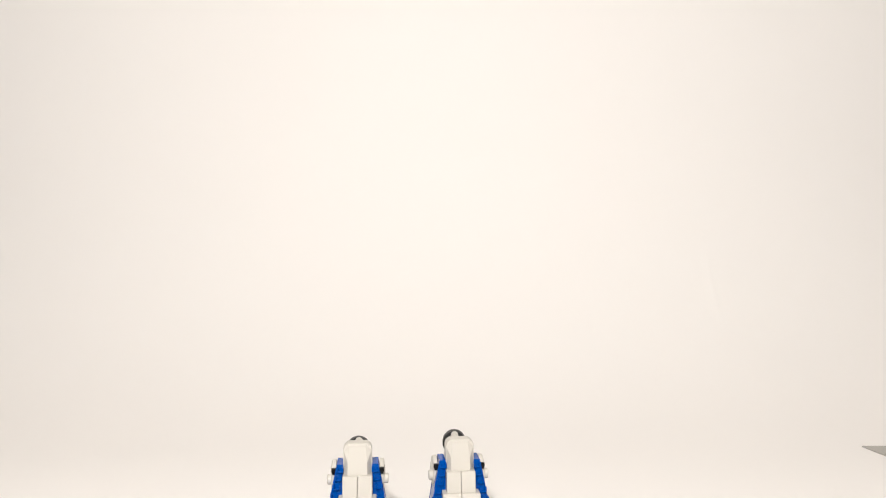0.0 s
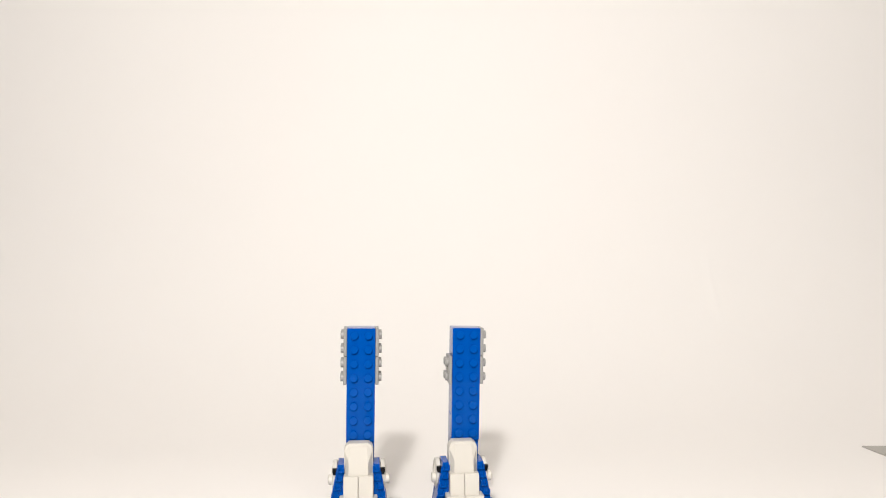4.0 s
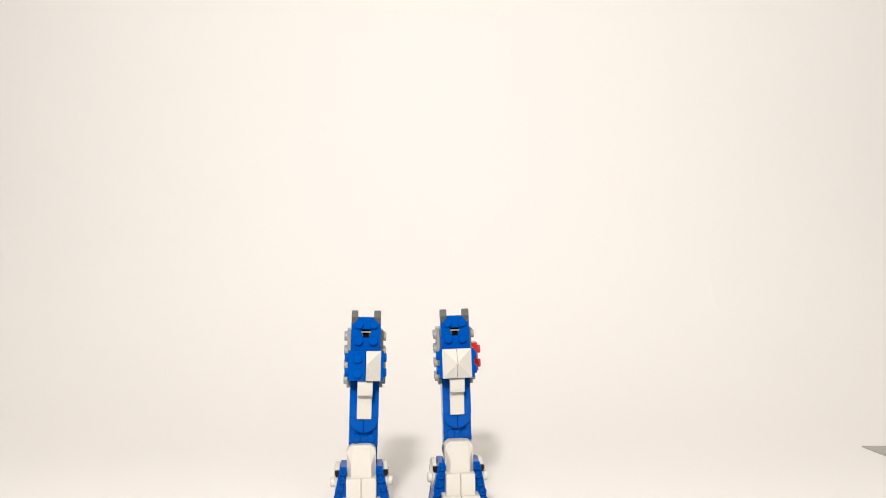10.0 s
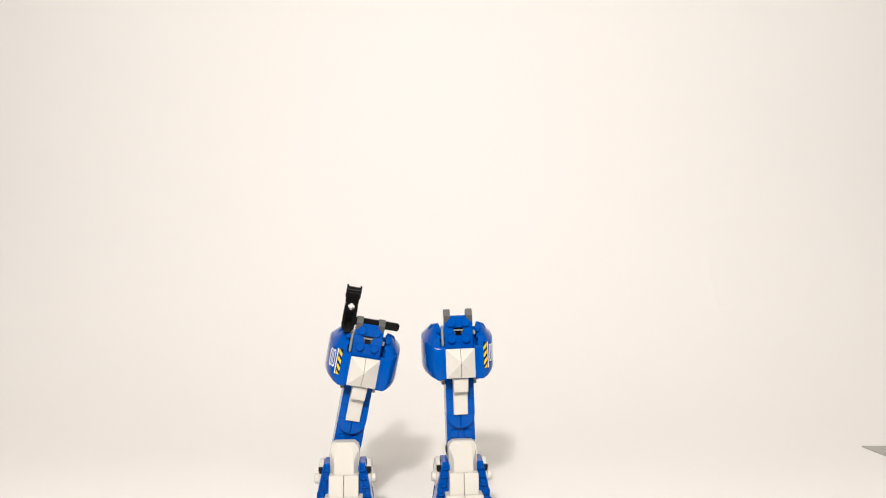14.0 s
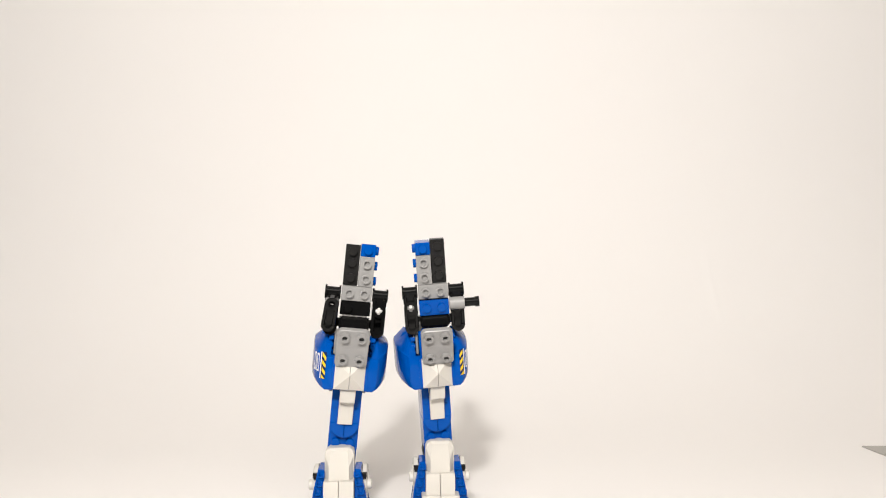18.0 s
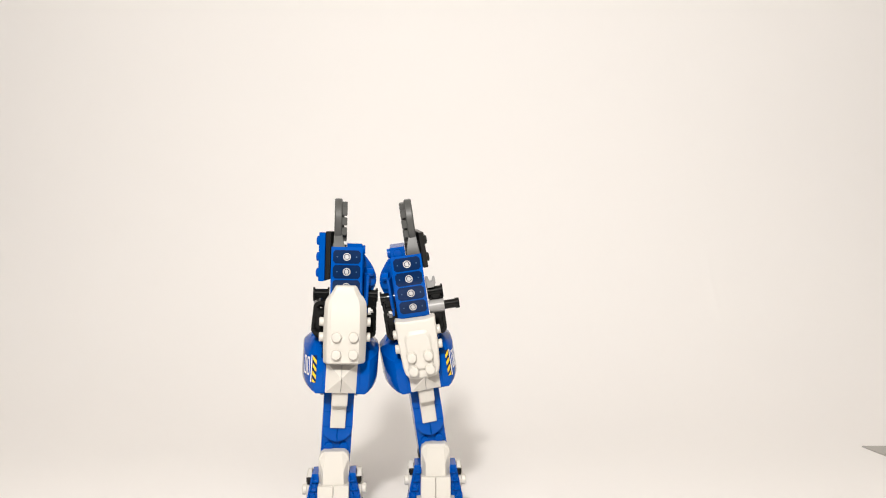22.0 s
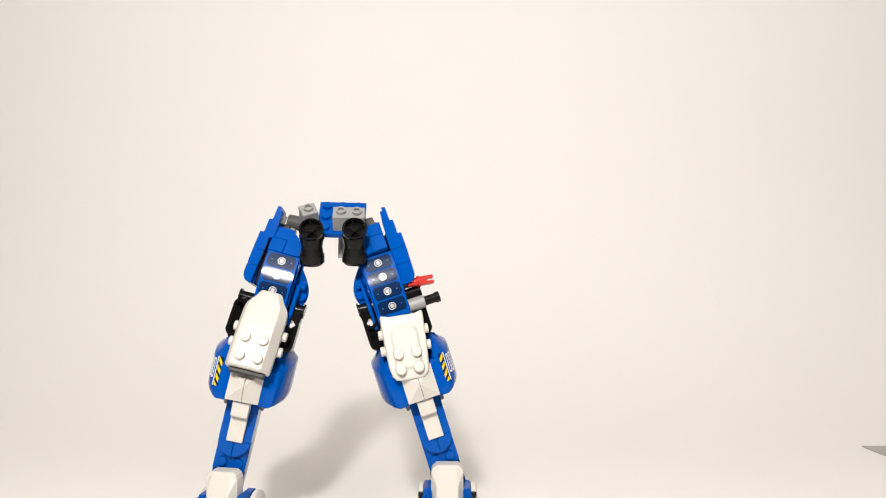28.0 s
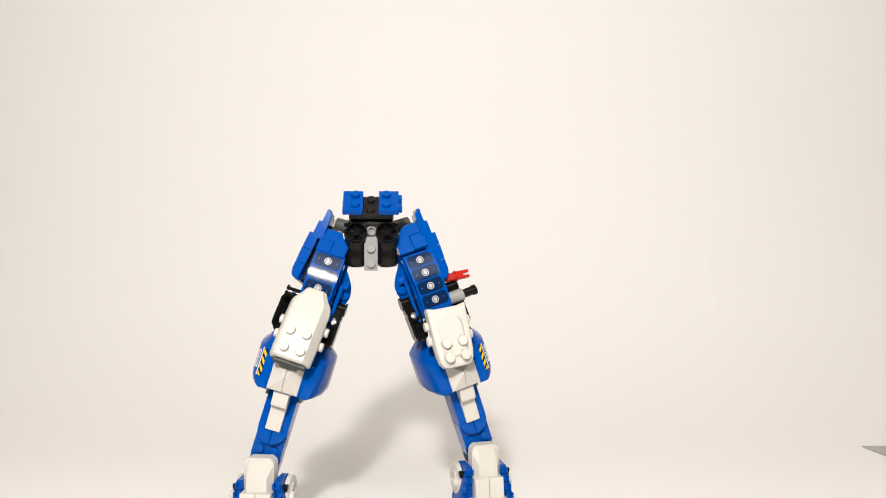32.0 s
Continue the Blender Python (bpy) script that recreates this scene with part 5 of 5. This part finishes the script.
        flat = Matrix.Translation((-0.0004, 0, -0.0016) if o < 0 else (-0.0012, 0, 0.0008)) @ foot_line @ Euler((radians(-2 if o < 0 else 0), 0, radians(0 if o < 0 else -10))).to_matrix().to_4x4() @ foot_line.inverted()
        piece(s, name, BLUE, thigh, path, since, label, turn=flat, before=(26.2, Matrix.Translation(c)))
    tile(Shape().box(-7.8, -0.2, -13.2, -4, 49.6 + low, 57 + low).studs([(-4, 53.4 + low)], "y", -1, -13.2, True), "small_brick", T["top"][0], "small blue brick with a hollow stud")
    tile(Shape().box(0.2, 8, -12.4, -4, 49.6 + low, 57 + low), "small_brick", T["top"][0], "small blue brick")
    s = Shape().prism([(a, b + low) for a, b in ((-8, 56.8), (-0.2, 56.8), (-0.2, 49.4 - drop), (8, 49.4 - drop), (8, 56.4), (0.8, 63.6), (-8, 63.6))], "y", -16.9, -13.4, bevel=0.3)
    tile(s, "cut_tile", T["top"][1], "blue tile with a cut corner")
    tile(Shape().box(-8, -0.3, -17.2, -13.5, 49.6 + low - drop, 56.6 + low), "square_tile", T["top"][1], "small square blue tile")
    # outer armour
    tip = 5.0 if o < 0 else 3.0

    def splayed(s):
        m = Matrix.Translation((11 if o < 0 else 9.8, -8 if o < 0 else -10, 0)) @ Euler((radians(6), 0, radians(10 if o < 0 else 0))).to_matrix().to_4x4() @ Matrix.Translation((-11, 8, 0))
        bmesh.ops.transform(s.bm, matrix=Matrix.Translation((0, 0, 45)) @ m @ Matrix.Translation((0, 0, -45)), verts=s.bm.verts)
        return mirrored(s, o)

    def armour(s, since, label):
        # it is pressed closer to the thigh when the legs are spread
        c = Vector([sum(f(v.co[k] for v in s.bm.verts) for f in (min, max)) / 2 for k in range(3)]) * MM
        hinge = Matrix.Translation((o * 0.0086, -0.013, 0.031))
        closer = Matrix.Translation((-0.0008, 0, -0.0018) if o < 0 else (-0.0014, 0, -0.0022)) @ hinge @ Euler((0, radians(6 if o < 0 else 0), radians(10 if o < 0 else -7))).to_matrix().to_4x4() @ hinge.inverted()
        first = Vector((0.001, 0, 0) if o < 0 else (0.0008, 0, 0.0030))
        piece(s, "side_armour", BLUE, thigh, path, since, label, turn=closer,
              before=[(26.2, Matrix.Translation(c + first)), (28.7, Matrix.Translation((0.0 if o < 0 else 0.0026, 0, 0)) @ closer @ Matrix.Translation(c))])
    # one leg shows a dark slit between armour and thigh
    tall, foot_z, near = (69.0 + tip, 32.6, 10.9) if o < 0 else (69.0 + tip, 31.0, 8.4)
    s = Shape().prism([(near, foot_z), (12.0, foot_z), (14.2, foot_z + 0.6), (15.5, foot_z + 2.2), (16.1, foot_z + 4.6), (16.2, 41.4), (near, 41.4)], "y", -13.5, 6, bevel=0.3)
    armour(splayed(s), T["armour"][0], "glossy blue curved side armour")
    s = Shape().prism([(16.2, 41.5), (16.4, 49.7), (near, 49.7), (near, 41.5)], "y", -13.3, 6, bevel=0.25)
    armour(splayed(s), T["armour"][1], "glossy blue side armour plate")
    s = Shape().prism([(near, 49.8), (16.4, 49.8), (16.3, tall - 15.3), (14.4, tall - 15), (14.4, tall - 7.8), (12.7, tall - 7.5), (12.6, tall - 0.3), (10.7, tall), (10.7, tall - 1.8), (9.5, tall - 1.8), (8.8, 64), (8.6, 58.0), (near, 57.0)], "y", -13.0, 4, bevel=0.25)
    armour(splayed(s), T["armour"][2], "stepped blue side armour with a tall tip")
    # stub that reaches for the hip hub
    z = 68.6 if o < 0 else 65.8
    put(mirrored(Shape().tube((5, -1, z), (-5.0, -2.6, z), 3.8, n=28).tube((-4.9, -2.6, z), (-10.0, -3.8, z - 0.8), 3.0), o), "hip_stub", DARK, T["stub"], "dark grey round hip stub")


SPANS = {
    -1: dict(core=(0.35, 0.75, 1.35), outer=(1.95, 2.35), inner=(2.55, 2.95), red=0, low=(4.9, 5.3, 5.65), slope=(5.85, 5.86), bracket=6.25, front=6.45,
             blocks=(7.85, 7.45), pyramid=(10.25, 9.85), cowls=((11.95, 12.25), (11.36, 11.64)), links=(13.65, 14.25), grey=15.5, kneeplate=16.0,
             beam=16.65, column=(16.64, 16.85), claw=18.45, plates=(18.65, 19.25), pin=16.3, inner_panel=19.85, sticker=20.38, side=21.25, pad=21.85,
             top=(22.3, 22.85), armour=(24.25, 24.65, 25.25), stub=26.6),
    1: dict(core=(0.15, 0.95, 1.75), outer=(3.7, 3.9), inner=(3.15, 4.1), red=4.4, low=(4.6, 4.8, 6.7), slope=(6.85, 8.85), bracket=7.15, front=7.25,
            blocks=(8.65, 8.05), pyramid=(9.65, 9.25), cowls=((12.55, 12.83), (10.45, 10.85)), links=(15.1, 15.3), grey=15.4, kneeplate=15.8,
            beam=17.44, column=(17.45, 17.46), claw=18.05, plates=(17.85, 19.45), pin=16.2, inner_panel=20.05, sticker=20.65, side=20.95, pad=21.65,
            top=(23.25, 23.65), armour=(24.95, 24.96, 24.97), redpin=23.95, stub=26.8),
}
for o, side, bar_time in ((-1, "L", 11.0667), (1, "R", 14.9)):
    T = SPANS[o]
    T["inner_plates"] = T["inner"]
    leg_path, shin_path, thigh_path = (held(PATHS[k + side]) for k in ("foot", "shin", "thigh"))
    leg = tagged(new("toy_robot"), "blue and white brick-built toy robot leg, half assembled", "toy robot", "robot legs")
    MOVES.append((leg, leg_path))
    foot(leg, o)
    shin = body(Shape().tube((0, 8, -86), (0, 8, -70), 4.5).tube((0, 8, -92), (0, 8, -86), 4.4, 2), "shin", BLACK, leg, leg_path, shin_path, "black ankle peg that carries the shin")
    shin_pieces(shin, shin_path, o, T)
    T["inner"] = T["inner_panel"]
    rest = Matrix.Translation((o * 0.03, -0.09, -0.0059))
    thigh_path = [(0.0, rest), (bar_time - 1 / FPS, rest), (bar_time, at_time(thigh_path, bar_time))] + [(t, m) for t, m in thigh_path if t > bar_time + 0.02]
    s = Shape().box(-16.2, 16.2, -8.2, -3.8, 5.9, 10.4, bevel=0.9)
    thigh = body(s, "thigh", BLACK, leg, leg_path, thigh_path, "black knee bar that carries the thigh")
    thigh_pieces(thigh, thigh_path, o, T)

# ---- the hips ----
hip_path = [(0.0, pose(0, -0.10, 0.0)), (26.5, pose(0, -0.10, 0.0))] + [(26.5 + 1 / FPS, held(PATHS["hips"])[0][1])] + [(t, m) for t, m in held(PATHS["hips"]) if t > 26.6]
hips = tagged(new("toy_robot_hips"), "black, blue and grey brick-built robot hips between the legs", "toy robot")
MOVES.append((hips, hip_path))


def hip(s, name, mat, since, label=""):
    return piece(s, name, mat, hips, hip_path, since, label)


UPRIGHT = Euler((radians(45), 0, 0)).to_matrix().to_4x4()
hip(box_with_studs(-12, 12, 0, 3.2, -12, 12, grid((-8, 0, 8), (-8, 0, 8))), "plate", BLUE, 26.7, "square blue plate with nine studs")
hip(box_with_studs(-3.8, 12, -9.6, -0.1, -10.4, -2.4, grid((0.2, 8.1), (-6.4,)), hollow=True), "stud_brick", LIGHT, 26.9, "light grey brick with hollow studs")
perch = Matrix.Translation((-0.0164, -0.004, -0.003)) @ Euler((0, radians(-24), 0)).to_matrix().to_4x4()
piece(box_with_studs(-12, -4, -9.6, -0.1, -10.4, -2.4, grid((-8,), (-6.4,)), hollow=True), "stud_brick", LIGHT, hips, hip_path, 26.75, "small light grey brick with a hollow stud", before=(29.15, perch))
s = box_with_studs(-3.6, 3.6, -18, -15, -28, -10, grid((0,), (-24.2, -16.2)))
piece(s, "grey_plate", LIGHT, hips, hip_path, 26.95, "light grey plate hanging between the hubs", turn=UPRIGHT, before=(29.55, Matrix.Translation((0.0012, 0.016, -0.001)) @ UPRIGHT))


def hub():
    """A spoked disc that faces forward and a little up, on a waisted drum that reaches down behind it."""
    s = Shape().ring((0, 3.6, 0), (0, -1, 0), 5.1, 6.1, 4.6, 32).ring((0, -0.9, 0), (0, -1, 0), 5.3, 5.9, 0.5, 32)
    s.tube((0, 3.6, 0), (0, -0.2, 0), 2.2, 1.7).ring((0, -0.1, 0), (0, -1, 0), 0.9, 1.6, 0.7)
    s.tube((0, 2.0, 0), (0, 4.6, 0), 5.6)
    for k in range(5):
        a = k * math.tau / 5 + 0.5
        s.tube((1.7 * math.cos(a), 0.2, 1.7 * math.sin(a)), (5.2 * math.cos(a), 0.2, 5.3 * math.sin(a)), 0.5, n=8)
    bmesh.ops.transform(s.bm, matrix=Euler((radians(-26), 0, 0)).to_matrix().to_4x4(), verts=s.bm.verts)
    d = Vector((0, 0.30, -1)).normalized()
    c = Vector((0, 3.0, -2.4))
    s.ring(c, d, 2.0, 6.3, 1.6, 32)
    s.tube(c + 1.4 * d, c + 6.0 * d, 6.0, 5.2, 28).tube(c + 5.8 * d, c + 10.0 * d, 5.2, 5.8, 28)
    s.tube(c + 9.8 * d, c + 13.6 * d, 6.2, 6.3, 28).tube(c + 13.5 * d, c + 15.0 * d, 6.3, 5.2, 28)
    s.tube(c + 14.9 * d, c + 16.2 * d, 0.7)
    return s


piece(hub(), "hip_hub", BLACK, hips, hip_path, 26.8, "glossy black spoked hip hub", turn=Matrix.Translation((0.0084, -0.0068, -0.0182)) @ UPRIGHT, before=(29.15, Matrix.Translation((0.0075, -0.0002, -0.0180)) @ UPRIGHT))
aside = Matrix.Translation((-0.0136, 0.0006, -0.0184)) @ UPRIGHT
piece(hub(), "hip_hub", BLACK, hips, hip_path, 26.82, "glossy black spoked hip hub", turn=Matrix.Translation((-0.0079, -0.0068, -0.0182)) @ UPRIGHT, before=(29.15, aside))
hip(box_with_studs(-11.4, 11.4, -12.8, -9.7, -10.0, -2.6, grid((-7.6, 0, 7.6), (-6.4,))), "black_plate", SOFT_BLACK, 29.7, "black plate with three studs")
s = Shape().box(-9, 9, -10, 0, -12, -3.4, bevel=0.4).ring((0, -10, -6.5), (0, -1, 0), 1.6, 2.6, 1.4)
piece(s, "technic_brick", LIGHT, hips, hip_path, 29.15, "light grey brick with a hollow stud", turn=UPRIGHT)
piece(Shape().box(-11.2, 11.2, -14.4, -7.5, -1.9, 0.2, bevel=0.5), "black_beam", BLACK, hips, hip_path, 29.7, "black beam under the plates", turn=UPRIGHT)
s = Shape().tube((-14.6, -9.0, -5.8), (-4.2, -9.0, -5.8), 4.2, n=28).tube((4.2, -9.0, -5.8), (14.6, -9.0, -5.8), 4.2, n=28)
s.tube((-4.3, -6.0, -5.8), (4.3, -6.0, -5.8), 2.0)
for x in (-12.2, 10.6):
    s.ring((x, -9.0, -5.8), (1, 0, 0), 2.6, 4.9, 1.6)
piece(s, "axle_drum", BLACK, hips, hip_path, 29.15, "black ribbed axle behind the hubs", turn=UPRIGHT)
hip(box_with_studs(-6, 6, -9.5, -3, -2.2, 6, []), "plate", BLUE, 30.2, "blue plate on the hips")
for x, t in ((7.5, 30.45), (-8.5, 30.65)):
    s = Shape().box(x - 4, x + 4, -9.4, -4, -2, 5)
    for e in (-3.6, 1.8):
        s.prism([(x + e, 5), (x + e + 1.8, 5), (x + e + 1.8, 13.5), (x + e + (1.4 if e > 0 else 0.9), 14.4), (x + e, 13.5)], "y", -8.6, -4.6)
    hip(s, "clip_plate", LIGHT, t, "light grey plate with an upright clip")
hip(box_with_studs(-11.5, 11.5, -16.0, -12.9, -14, 1.2, grid((-7.7, 0, 7.7), (-10.2, -2.4))), "black_plate", SOFT_BLACK, 30.95, "black plate with six studs")
for k, t in ((1, 31.25), (-1, 31.7)):
    lo, hi = sorted((k * 4.2, k * 14.8))
    s = box_with_studs(lo, hi, -19.6, -16.1, -14.4, 1.6, grid((k * 8.2,), (-10.4, -2.4)))
    if k > 0:
        s.studs(grid((-17.8,), (-10.8, -3.4)), "x", k, k * 14.8)
    hip(s, "stud_brick", BLUE, t, "blue brick with studs on two faces" if k > 0 else "blue brick with two studs")


# ---- the movements ----


def motions():
    for thing, rows in MOVES:
        walk(thing, rows)


motions()
